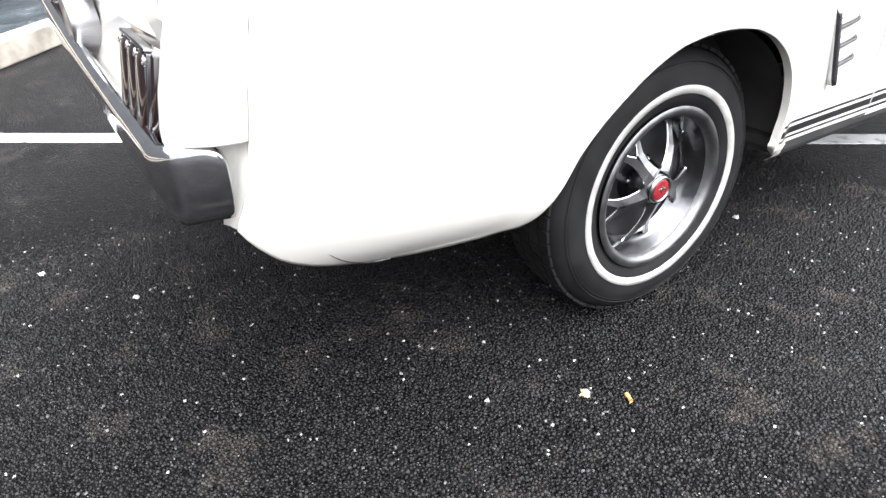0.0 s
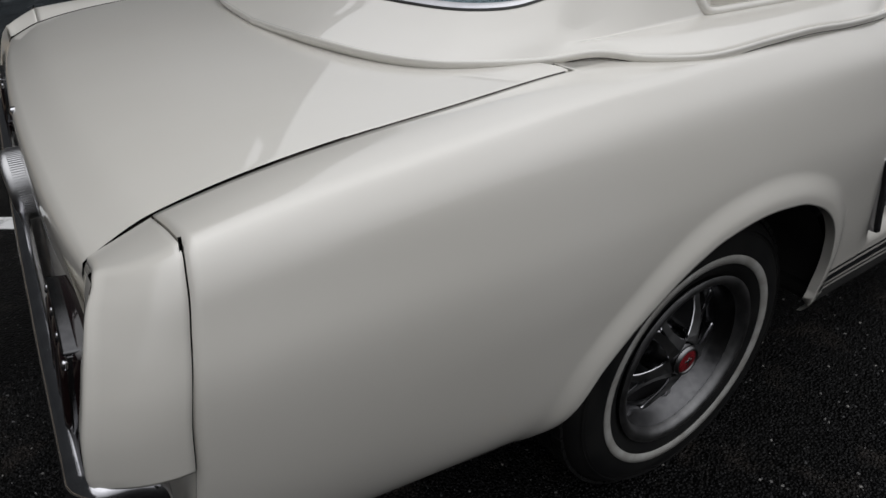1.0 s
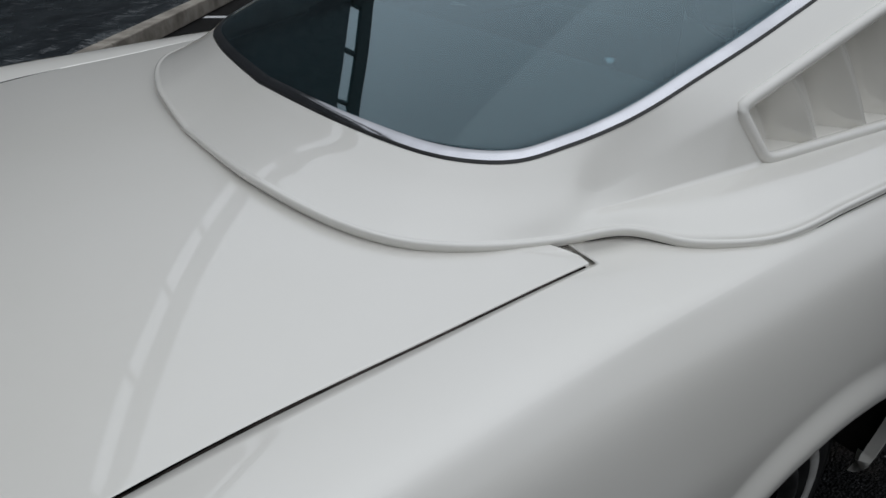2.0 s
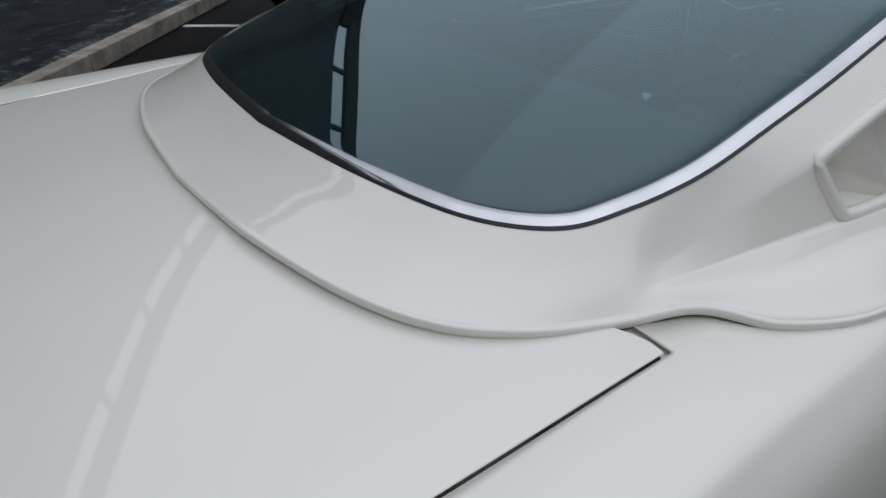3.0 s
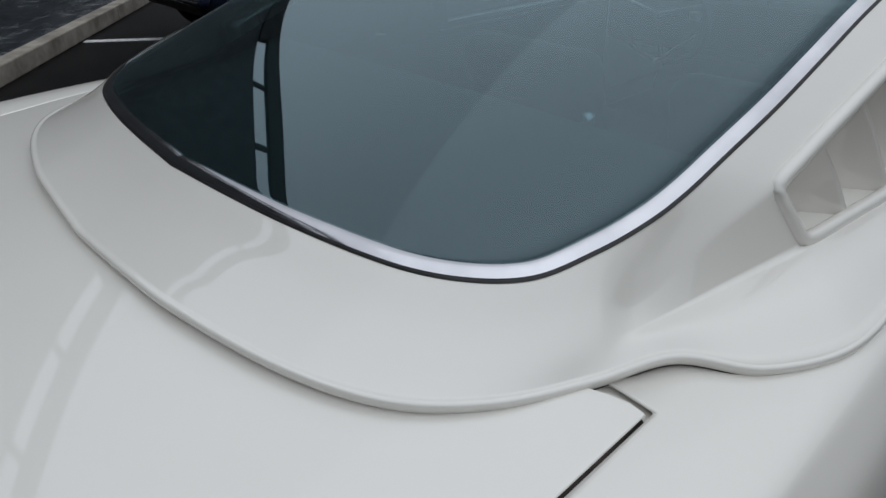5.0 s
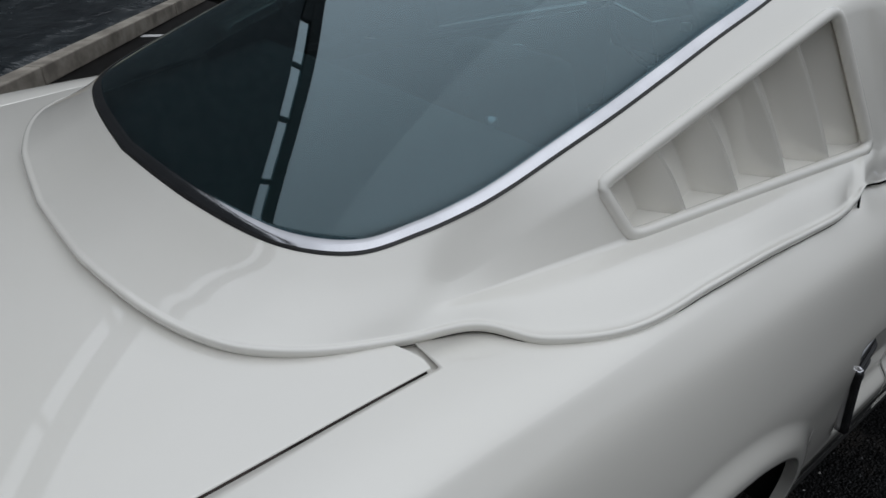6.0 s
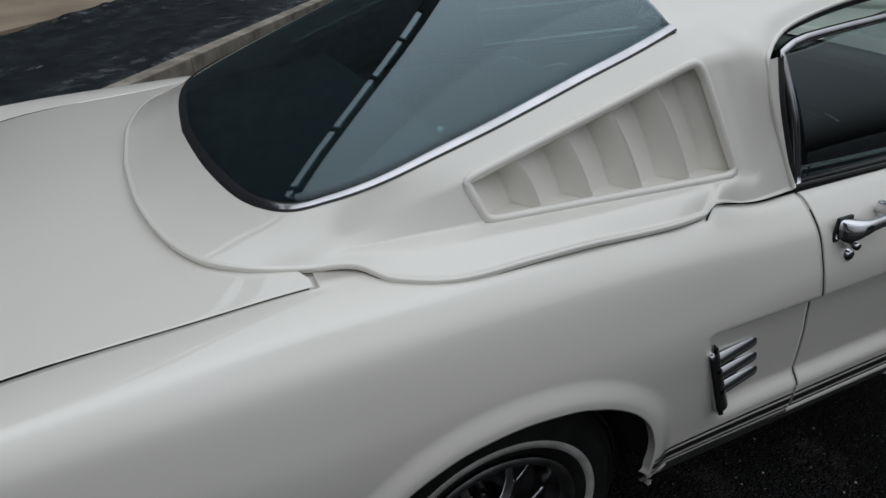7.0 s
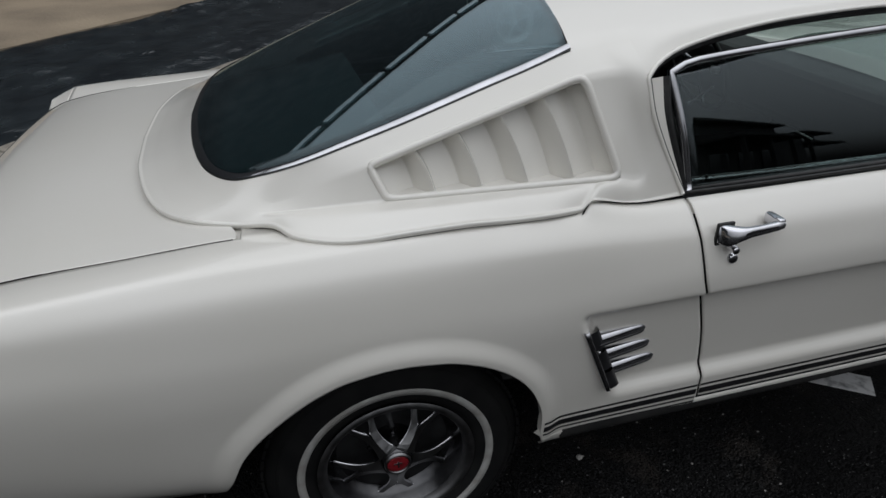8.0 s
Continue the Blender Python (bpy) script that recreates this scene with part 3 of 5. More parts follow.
both("gap_shade", [[(float(pchip(DOOR_Z, DOOR_X, z)) + d, -float(half_width(0.72, z)) + 0.003, z) for d in (-0.001, 0.0085)] for z in zg], GAP, ROOT)
# painted ledge under the corner of the boot lid
both("lid_ledge", [[(x, -y, float(deck_edge(x)) - 0.008) for y in (0.60, 0.64, 0.67, 0.69)] for x in (-0.296, -0.28, -0.262)], PAINT, ROOT)

# dark inner structure behind the gaps
xs_in = np.linspace(-0.9, 1.72, 90)
inner = sections(xs_in, np.where(xs_in < -0.42, 0.58, np.where(xs_in < 0.36, 0.69, 0.36)), None, 7, 16)
inner[:, :, 1] *= 0.978
inner[:, :, 2] -= 0.012
both("inner_side", inner, BLACK, ROOT)

# wheel housing
for side in (-1, 1):
    a = np.linspace(0.12, np.pi - 0.12, 40)
    P = [[(0.40 * np.cos(t) * (1.06 if np.cos(t) < 0 else 0.97), side * min(y, float(half_width(np.clip(0.4 * np.cos(t), -0.4, 0.35), 0.33 + 0.36 * np.sin(t))) - 0.022), 0.33 + 0.36 * np.sin(t)) for y in (0.835, 0.78, 0.5, 0.45)] for t in a]
    sheet("wheel_housing", P, BLACK, ROOT)
    P = [[(-0.44, side * 0.46, 0.34), (-0.44, side * 0.46, 0.75)], [(0.42, side * 0.46, 0.34), (0.42, side * 0.46, 0.75)]]
    sheet("housing_wall", P, BLACK, ROOT, thick=0.01)
part("underbody", box_bm(3.9, 1.3, 0.12, (1.2, 0, 0.42), 0.02), BLACK, ROOT)
part("floor_side", box_bm(1.9, 0.3, 0.06, (1.35, -0.68, 0.34), 0.02), BLACK, ROOT)
part("floor_side", box_bm(1.9, 0.3, 0.06, (1.35, 0.68, 0.34), 0.02), BLACK, ROOT)

# ---- boot lid ----
def deck(x, y):
    return deck_edge(x) + 0.010 * (1 - (np.asarray(y) / 0.683) ** 2) + 0.0016


LIP_Y = (0.000, 0.147, 0.254, 0.421, 0.526, 0.591, 0.62, 0.66)
LIP_X = (-0.533, -0.526, -0.517, -0.482, -0.436, -0.370, -0.315, -0.2815)
ly = np.linspace(-1, 1, 81)
lid = []
for u in np.r_[np.linspace(0, 0.12, 8), np.linspace(0.14, 1, 36)]:
    row = []
    for v in ly:
        x = -0.955
        for _ in range(3):
            y = v * (float(inner_y(min(x, -0.28))) - 0.0033)
            front = float(pchip(LIP_Y, LIP_X, abs(y))) + 0.02 * float(smooth(0.68, 0.6, abs(y)))
            x = -0.955 + (min(front, -0.279) + 0.955) * u
        row.append((x - 0.02 * (1 - v * v) * float(smooth(-0.7, -0.955, x)), y, float(deck(x, y))))
    lid.append(row)
tail_rows = []
for dx, dz in ((0.012, 0.006), (0.02, 0.018), (0.024, 0.04), (0.028, 0.075)):
    tail_rows.append([(p[0] - dx * (0.55 + 0.45 * (1 - v**6)), p[1] * 0.995, p[2] - dz) for p, v in zip(lid[0], ly)])
lid = np.array(tail_rows[::-1] + lid)
sheet("boot_lid", np.concatenate([lid[:, :1] - (0, 0, 0.015), lid[:, :1] - (0, 0, 0.0012), lid[:, :1] + (0, 0.001, 0), 0.85 * lid[:, :1] + 0.15 * lid[:, 1:2], lid[:, 1:-1], 0.85 * lid[:, -1:] + 0.15 * lid[:, -2:-1], lid[:, -1:] - (0, 0.001, 0), lid[:, -1:] - (0, 0, 0.0012), lid[:, -1:] - (0, 0, 0.015)], 1), PAINT, ROOT, "cream white boot lid")
# dark rod drawn along the lid's edge in place of the shaded gap
hook = lid[1:26, 0] + np.array((0, -0.0014, 0.0003))
rod_both("lid_seam", hook, np.interp(np.arange(25), (0, 2, 5, 14, 24), (0.0006, 0.0013, 0.0015, 0.0012, 0.0004)), GAP, ROOT, "dark seam round the lid's corner", sides=8)
sheet("boot_channel", lid[3:, ::4] * (1, 1.03, 1) - (0, 0, 0.022), BLACK, ROOT)

# ---- roof shell with rear skirt and vent panels ----
def screen(x, y):
    """The rear window's surface."""
    middle = 1.1704 + 0.4247 * x - 0.0795 * x**2 - 0.1317 * x**3 - 0.238 * x**4
    crown = 0.0821 + 0.0975 * x - 0.0466 * x**2 - 0.3883 * x**3
    across = (y / 0.59) ** 2
    return middle - crown * (0.334 * across + 0.666 * across**2)


W_XY = ((-0.394, 0.000), (-0.386, 0.149), (-0.373, 0.281), (-0.347, 0.415), (-0.317, 0.489), (-0.273, 0.544), (-0.212, 0.573), (-0.155, 0.589), (-0.104, 0.596), (-0.034, 0.599), (0.068, 0.602), (0.170, 0.602), (0.272, 0.602), (0.372, 0.605), (0.463, 0.604))
L_PT = ((-0.533, 0.0, 0.942), (-0.526, 0.147, 0.945), (-0.517, 0.254, 0.947), (-0.482, 0.421, 0.945), (-0.436, 0.526, 0.944), (-0.37, 0.591, 0.944), (-0.283, 0.634, 0.943), (-0.211, 0.669, 0.95), (-0.166, 0.73, 0.947), (-0.072, 0.774, 0.944), (0.067, 0.782, 0.949), (0.18, 0.786, 0.952), (0.283, 0.788, 0.948), (0.366, 0.791, 0.949), (0.444, 0.793, 0.95))
# the vent opening's corners lie on the second and third guide, from station 9 to station 14
W = np.array([(x, y, screen(x, y)) for x, y in W_XY])
L = np.array(L_PT)
VENT = np.array([(0.004, 0.643, 1.043), (0.471, 0.665, 1.198), (0.541, 0.743, 0.989), (0.034, 0.678, 0.976)])
# guides between window and lip: G1 carries the vent's upper edge, G2 its lower edge
frac = np.linspace(0, 1, 6)
G1, G2 = W + (L - W) * 0.33, W + (L - W) * 0.68
G1[:7, 2] -= 0.006
G2[:7, 2] -= 0.006
for k, f in zip(range(9, 15), frac):
    G1[k] = VENT[0] + (VENT[1] - VENT[0]) * f
    G2[k] = VENT[3] + (VENT[2] - VENT[3]) * f
G1[7], G2[7] = (-0.197, 0.611, 0.972), (-0.2, 0.626, 0.958)
G1[8], G2[8] = (-0.09, 0.626, 1.01), (-0.085, 0.651, 0.966)
# pillar behind the door window
more = np.array([
    [(0.535, 0.598, 1.252), (0.545, 0.672, 1.205), (0.588, 0.745, 0.985), (0.575, 0.769, 0.938)],
    [(0.60, 0.60, 1.262), (0.598, 0.698, 1.198), (0.636, 0.733, 1.06), (0.697, 0.757, 0.934)],
])
W, G1, G2, L = (np.concatenate([A, more[:, k]]) for k, A in enumerate((W, G1, G2, L)))
W[14], L[14] = (0.463, 0.604, 1.237), (0.50, 0.772, 0.944)
L = np.insert(L, 14, (0.444, 0.79, 0.948), 0)[[*range(14), 15, 16, 17]]
FINE = 16
idx = np.linspace(0, 16, 16 * FINE + 1)
cw, c1, c2, cl = (spline(A, idx) for A in (W, G1, G2, L))
# the edge steps up behind the vent and then runs down to the door
cl[:, 2] += 0.017 * smooth(0.436, 0.458, cl[:, 0]) * smooth(0.545, 0.46, cl[:, 0])
# the rolled edge stands out from the outline
way = np.gradient(cl, axis=0)
way = np.stack([way[:, 1], -way[:, 0], 0 * way[:, 0]], -1)
way /= np.linalg.norm(way, axis=1)[:, None]
way *= np.sign((way * (cl - c2)).sum(-1))[:, None]
cl = cl - way * 0.009 * (0.25 + 0.75 * smooth(0.458, 0.436, cl[:, 0]))[:, None]
cols = []
cross = np.r_[np.linspace(0, 1, 9), np.linspace(1, 2, 15)[1:], np.linspace(2, 3, 13)[1:]]
for a, b, c, d in zip(cw, c1, c2, cl):
    k = len(cols) / FINE
    crease = float(smooth(6.3, 7.4, k) * smooth(15.6, 14.6, k))
    whole = spline([a, b, c, d], cross)
    mid = (c + d) / 2 + np.array((0, 0, 0.007))
    top_half = spline([a, (a + b) / 2 + np.array((0, -0.002, 0.002)), b], np.linspace(0, 2, 9))
    facet = [b + (c - b) * f for f in np.linspace(0, 1, 15)[1:]]
    split = np.concatenate([top_half, facet, spline([c, mid, d], np.linspace(0, 2, 13))[1:]])
    cols.append(whole * (1 - crease) + split * crease)
SH = np.array(cols)
S0, S1, R0, R1 = 9 * FINE, 14 * FINE, 8, 22
SH[:, :, 1] *= -1
vent_hole = lambda i, j: S0 <= i < S1 and R0 <= j < R1
# rolled outer edge of the shell
edge = SH[:, -1]
out = np.gradient(edge, axis=0)
out = np.stack([out[:, 1], -out[:, 0], 0 * out[:, 0]], -1)
out /= np.linalg.norm(out, axis=1)[:, None] + 1e-9
out *= np.sign((out * (edge - SH[:, -4])).sum(-1))[:, None]
fade = (0.3 + 0.7 * smooth(0.458, 0.436, edge[:, 0]))[:, None]
curl = [edge + fade * (out * a + np.array((0, 0, b))) for a, b in ((0.003, 0.0015), (0.0065, 0.001), (0.0085, -0.0015), (0.0085, -0.005), (0.0065, -0.010), (0.0, -0.018))]
SH2 = np.concatenate([SH, np.stack(curl, 1)], 1)

rod_both("lip_seam", (edge + fade * (out * 0.006 + np.array((0, 0, -0.0105))))[5 * FINE : int(13.5 * FINE)], 0.0009, SEAM, ROOT, "thin dark seam under the rolled edge")

# vent panel: bead, recess and four blades
INWARD = np.array((0.12, 0.98, 0.02))


def vent_point(u, v, depth):
    i, j = S0 + u * (S1 - S0), R0 + v * (R1 - R0)
    i0, j0 = min(int(i), S1 - 1), min(int(j), R1 - 1)
    fi, fj = i - i0, j - j0
    p = (SH[i0, j0] * (1 - fi) + SH[i0 + 1, j0] * fi) * (1 - fj) + (SH[i0, j0 + 1] * (1 - fi) + SH[i0 + 1, j0 + 1] * fi) * fj
    return p + depth * INWARD


def vent(parent_side):
    flip = np.array((1, -parent_side, 1))
    put = lambda P: np.asarray(P) * flip
    us, vs = np.linspace(0, 1, 41), np.linspace(0, 1, 15)
    loop = [vent_point(u, 0, 0) for u in us[:-1]] + [vent_point(1, v, 0) for v in vs[:-1]] + [vent_point(u, 1, 0) for u in us[:0:-1]] + [vent_point(0, v, 0) for v in vs[:0:-1]]
    loop = np.array(loop)
    for _ in range(3):
        loop = 0.5 * loop + 0.25 * (np.roll(loop, 1, 0) + np.roll(loop, -1, 0))
    v, f = tube(put(loop + 0.003 * INWARD), 0.0095, 14, True)
    bead = mesh_object("vent_panel", v, f, PAINT, ROOT, "cream white louvred vent panel")
    deep = 0.07
    rim = np.concatenate([loop, loop[:1]])
    wall = np.array([[p + d * INWARD for d in (0.0, 0.02, deep)] for p in rim])
    sheet("recess_wall", put(wall), PAINT, bead)
    # five cells: a flat back that leads in from the fin's edge, and the slanted face of the next thin fin
    scoop = ((0.0, 0.0045), (0.008, 0.003), (0.018, 0.0035), (0.026, 0.007), (0.032, 0.03), (0.036, 0.034), (0.06, 0.036), (0.2, 0.0405), (0.4, 0.0475), (0.56, 0.053), (0.585, 0.0538), (0.6, 0.0536), (0.612, 0.0522), (0.63, 0.049), (0.72, 0.0375), (0.82, 0.025), (0.92, 0.0125), (0.955, 0.0085), (0.97, 0.0065), (0.985, 0.005), (1.0, 0.0045))
    for k in range(5):
        rows = []
        for w in np.linspace(-0.07, 1.07, 19):
            bow = 0.012 * math.sin(math.pi * min(max(w, 0), 1)) ** 1.2
            row = []
            for t, d in scoop:
                if k == 0 and t < 0.5:
                    d = 0.016 + 0.075 * t
                if k == 4 and t > 0.6:
                    d = max(0.054 - 0.11 * (t - 0.6), 0.016)
                u = (k + t) / 5
                u += bow * float(smooth(0.0, 0.08, u) * smooth(0.995, 0.9, u))
                row.append(vent_point(u - 0.02 * (k == 0 and t == 0) + 0.02 * (k == 4 and t == 1), w, d))
            rows.append(row)
        sheet("vent_blade", put(rows), PAINT, bead)


for s in (1, -1):
    vent(s)

# ---- rear window ----
def window_inset(k):
    """Window outline moved inwards by k metres."""
    p = cw[: 14 * FINE + 1, :2].copy()
    t = np.gradient(p, axis=0)
    n = np.stack([t[:, 1], -t[:, 0]], -1)
    n /= np.linalg.norm(n, axis=1)[:, None]
    p = p + n * k
    p[:, 1] = np.maximum(p[:, 1], 0)
    return p


SIGN = -1.0 if (window_inset(0.01)[60] - window_inset(0.0)[60])[1] > 0 else 1.0
pane_edge = window_inset(SIGN * 0.016)
ex, ey = pane_edge[4:, 0], pane_edge[4:, 1]
order = np.argsort(ex)
ex, ey = ex[order], ey[order]
pane_rows = []
for x in np.r_[np.linspace(-0.381, -0.2, 24), np.linspace(-0.19, 0.46, 40)]:
    w = float(np.interp(x, ex, ey))
    pane_rows.append([(x + 0.05 * smooth(0.3, 0.46, x) * (1 - v * v), v * w, 0) for v in np.linspace(-1, 1, 41)])
pane = np.array(pane_rows)
pane[..., 2] = screen(pane[..., 0], pane[..., 1]) - 0.004
rear_glass = sheet("rear_window", pane, GLASS, ROOT, "green tinted curved rear window", thick=0.005)
rear_glass.visible_shadow = False


def window_strip(name, k0, k1, lift0, lift1, mat, label="", start=0, crown=0.005):
    a, b = window_inset(SIGN * k0)[start:], window_inset(SIGN * k1)[start:]
    rows = []
    for (x0, y0), (x1, y1) in zip(a, b):
        pts = []
        for f in np.linspace(0, 1, 6):
            x, y = x0 + (x1 - x0) * f, y0 + (y1 - y0) * f
            pts.append((x, -y, screen(x, y) + lift0 + (lift1 - lift0) * f + crown * math.sin(math.pi * f)))
        rows.append(pts)
    both(name, rows, mat, ROOT, label)


window_strip("window_chrome", 0.0018, 0.0205, 0.003, 0.0, TRIM, "bright chrome trim round the rear window", 0, 0.0022)
window_strip("window_rubber", -0.0012, 0.0025, 0.0005, 0.002, SEAL, "black rubber seal round the rear window", 0, 0.0005)

# ---- roof ----
def rail(x):
    return pchip((0.60, 0.63, 0.70, 0.845, 0.99, 1.25, 1.5), (0.698, 0.678, 0.652, 0.64, 0.635, 0.628, 0.60), x), pchip((0.60, 0.63, 0.70, 0.845, 0.99, 1.25, 1.5), (1.198, 1.218, 1.242, 1.27, 1.286, 1.297, 1.285), x)


def roof_side(x):
    return pchip((0.464, 0.535, 0.60, 0.8, 1.0, 1.25, 1.5), (1.236, 1.252, 1.262, 1.292, 1.308, 1.316, 1.302), x)


def roof_mid(x):
    return pchip((0.46, 0.52, 0.6, 0.8, 1.0, 1.25, 1.5), (1.324, 1.334, 1.343, 1.357, 1.364, 1.364, 1.345), x)


front_x = np.linspace(0.60, 1.5, 36)[1:]
edge_line = np.concatenate([SH[14 * FINE :, 0], [(x, -0.60, float(roof_side(x))) for x in front_x]])
top_skin = []
for k, (xe, ye, ze) in enumerate(edge_line):
    zm = float(roof_mid(min(xe + 0.02, 1.5)))
    top_skin.append([(xe + 0.055 * (1 - v * v), -v * ye, zm + (ze - zm) * (0.55 * v * v + 0.45 * v**4)) for v in np.linspace(-1, 1, 33)])
side_skin = [SH[-1, :9]]
for x in front_x:
    y1, z1 = rail(x)
    zs = float(roof_side(x))
    side_skin.append(spline([(x, -0.60, zs), (x, -0.60 - (y1 - 0.60) * 0.6, zs - (zs - z1) * 0.38), (x, -y1, z1)], 9))
side_skin = np.array(side_skin)
mirror = np.array((1, -1, 1))
fused("roof_shell", [(SH2, False, vent_hole), (SH2 * mirror, True, vent_hole), (top_skin, False, None), (side_skin, False, None), (side_skin * mirror, True, None)], PAINT, ROOT, "cream white fastback roof with skirt and rolled edge")
xr = np.linspace(0.605, 1.5, 40)
gut = np.array([(x, -rail(x)[0] - 0.003, rail(x)[1] - 0.004) for x in xr])
post = spline([(0.60, -0.702, 1.19), (0.612, -0.722, 1.12), (0.64, -0.735, 1.05), (0.672, -0.746, 0.985), (0.696, -0.757, 0.938)], 24)
rod_both("drip_rail", np.concatenate([post[::-1], gut]), 0.005, PAINT, ROOT, "cream white drip moulding", up=(0, 1, 0))
line = np.concatenate([post[::-1] + (0.0055, 0.003, 0), gut + (0.0, 0.004, -0.006)])
rod_both("edge_rubber", line, 0.0035, SEAL, ROOT, "thin black rubber edge", up=(0, 1, 0))
rod_both("opening_seal", gut + (0.0, 0.016, -0.012), 0.011, SEAL, ROOT, "black door opening seal", up=(0, 1, 0))
narrow = np.linspace(1, 0.1, len(post))[:, None]
jamb = np.stack([post + (0.006, 0.004, 0), post + narrow * (0.017, 0.003, 0) + (0.006, 0.004, 0), post + narrow * (0.036, 0.006, 0) + (0.006, 0.006, 0)], 1)
both("door_jamb", jamb, PAINT, ROOT, "cream white door jamb")
inner_edge = jamb[:, -1]
jamb = np.stack([inner_edge, inner_edge + (0.008, -0.004, 0), inner_edge + (0.016, 0.0, 0), inner_edge + (0.04, 0.03, 0), inner_edge + (0.045, 0.09, 0)], 1)
both("jamb_seal", jamb, SEAL, ROOT, "black door seal")

# belt seam ahead of the shell's end
rod_both("belt_seam", spline([(0.434, -0.785, 0.936), (0.447, -0.778, 0.949), (0.458, -0.773, 0.959), (0.49, -0.772, 0.953), (0.543, -0.771, 0.941), (0.608, -0.769, 0.934), (0.695, -0.759, 0.932)], 40), 0.0018, GAP, ROOT)
# ---- door ----
def door_shear(x, z):
    return smooth(0.9, 0.706, x) * (pchip(DOOR_Z, DOOR_X, z) - 0.70)


xs_door = np.r_[np.linspace(0.7072, 0.9, 24), np.linspace(0.92, 1.72, 40)]
D = sections(xs_door, np.full(len(xs_door), 0.363), door_shear)
for s in (-1, 1):
    P = tucked(D, 0.02, "lrb") * (1, -s, 1)
    door = sheet("car_door", P, PAINT, ROOT, "cream white door with pressed cove", flip=s > 0)
    m = np.array((1, -s, 1))
    sill = spline([(0.70, -0.752, 0.936), (1.0, -0.757, 0.936), (1.4, -0.757, 0.938), (1.72, -0.75, 0.94)], 30)
    rod("sill_trim", sill * m, 0.0045, SEAL, door, "thin black window sill moulding")
    rod("sill_seal", (sill + (0, 0.014, 0.002)) * m, 0.008, SEAL, door)
    lead = spline([(0.716, -0.745, 0.94), (0.697, -0.716, 1.07), (0.674, -0.668, 1.19)], 16)
    top = spline([(0.674, -0.668, 1.19), (0.70, -0.664, 1.202), (0.75, -0.66, 1.211), (0.98, -0.655, 1.228), (1.24, -0.648, 1.242), (1.5, -0.62, 1.245)], 24)
    front = spline([(1.5, -0.62, 1.245), (1.62, -0.68, 1.1), (1.72, -0.745, 0.94)], 14)
    pts = np.concatenate([lead, top[1:], front[1:]])
    rod("glass_frame", pts * m, 0.0102, TRIM, door, "polished window frame", sides=10, up=(0, 1, 0))
    rows = []
    for v in np.linspace(0, 1, 25):
        a, b = spline(lead, np.array([v * 15]))[0], spline(front[::-1], np.array([v * 13]))[0]
        row = []
        for u in np.linspace(0, 1, 25):
            z = 0.94 + 0.248 * v + 0.055 * v * smooth(0, 0.5, u)
            row.append((a[0] + (b[0] - a[0]) * u, -0.745 + 0.222 * (z - 0.94) + 0.46 * (z - 0.94) ** 2 + 0.03 * (u - 0.3) ** 2 * v, z))
        rows.append(row)
    g = sheet("door_glass", np.array(rows) * m, DOOR_GLASS, door, "dark tinted door glass, slightly lowered", thick=0.004)
    g.visible_shadow = False
    # pull handle
    hy = lambda x, z: -float(half_width(x, z))
    rod("lock_pin", np.array([(0.779, -0.722, 0.93), (0.779, -0.722, 0.958)]) * m, 0.0028, CHROME, door, "small chrome lock pin", up=(0, 1, 0))
    # a broad foot that sweeps into a flat bar, and a post at its far end
    loft = []
    for x, zc, hz, y_in, y_out in ((0.743, 0.868, 0.018, 0.838, 0.846), (0.745, 0.869, 0.021, 0.838, 0.856), (0.753, 0.870, 0.022, 0.838, 0.867), (0.765, 0.873, 0.019, 0.84, 0.875), (0.776, 0.877, 0.015, 0.848, 0.879), (0.788, 0.880, 0.012, 0.86, 0.881), (0.80, 0.882, 0.0105, 0.865, 0.881), (0.83, 0.884, 0.0095, 0.866, 0.881), (0.865, 0.887, 0.009, 0.866, 0.881), (0.882, 0.889, 0.0085, 0.864, 0.880), (0.888, 0.889, 0.006, 0.862, 0.876)):
        ring = []
        for t in np.linspace(0, 2 * np.pi, 16, endpoint=False):
            c, q = math.cos(t), math.sin(t)
            up = hz * math.copysign(abs(q) ** 0.55, q)
            ring.append((x, -((y_in + y_out) / 2 + (y_out - y_in) / 2 * math.copysign(abs(c) ** 0.55, c) - 0.3 * up), zc + up))
        loft.append(ring)
    P = np.array(loft) * m
    caps = [tuple(range(16)), tuple(range(len(P) * 16 - 16, len(P) * 16))[::-1]]
    pull = mesh_object("door_handle", P.reshape(-1, 3), grid_faces(len(P), 16, closed_v=True) + caps, CHROME, door, "chrome pull handle")
    part("handle_post", box_bm(0.02, 0.05, 0.026, (0.879, 0.851 * s, 0.889), 0.006, 3), CHROME, pull, "", True)
    part("handle_gasket", box_bm(0.044, 0.008, 0.056, (0.761, 0.8395 * s, 0.867), 0.003), SEAL, pull, "black handle gasket")
    for bx, bz, r, d in ((0.775, 0.838, 0.009, 0.032), (0.786, 0.807, 0.0125, 0.008)):
        o = lathe("door_lock", [(0.0001, -d), (r * 0.75, -d), (r, -d + 0.003), (r * 1.05, 0.004)], CHROME, door, "chrome lock and push button", steps=20, centre=(bx, 0, bz))
        o.location = (0, hy(bx, bz) if s < 0 else -hy(bx, bz), 0)
        if s > 0:
            o.scale = (1, -1, 1)

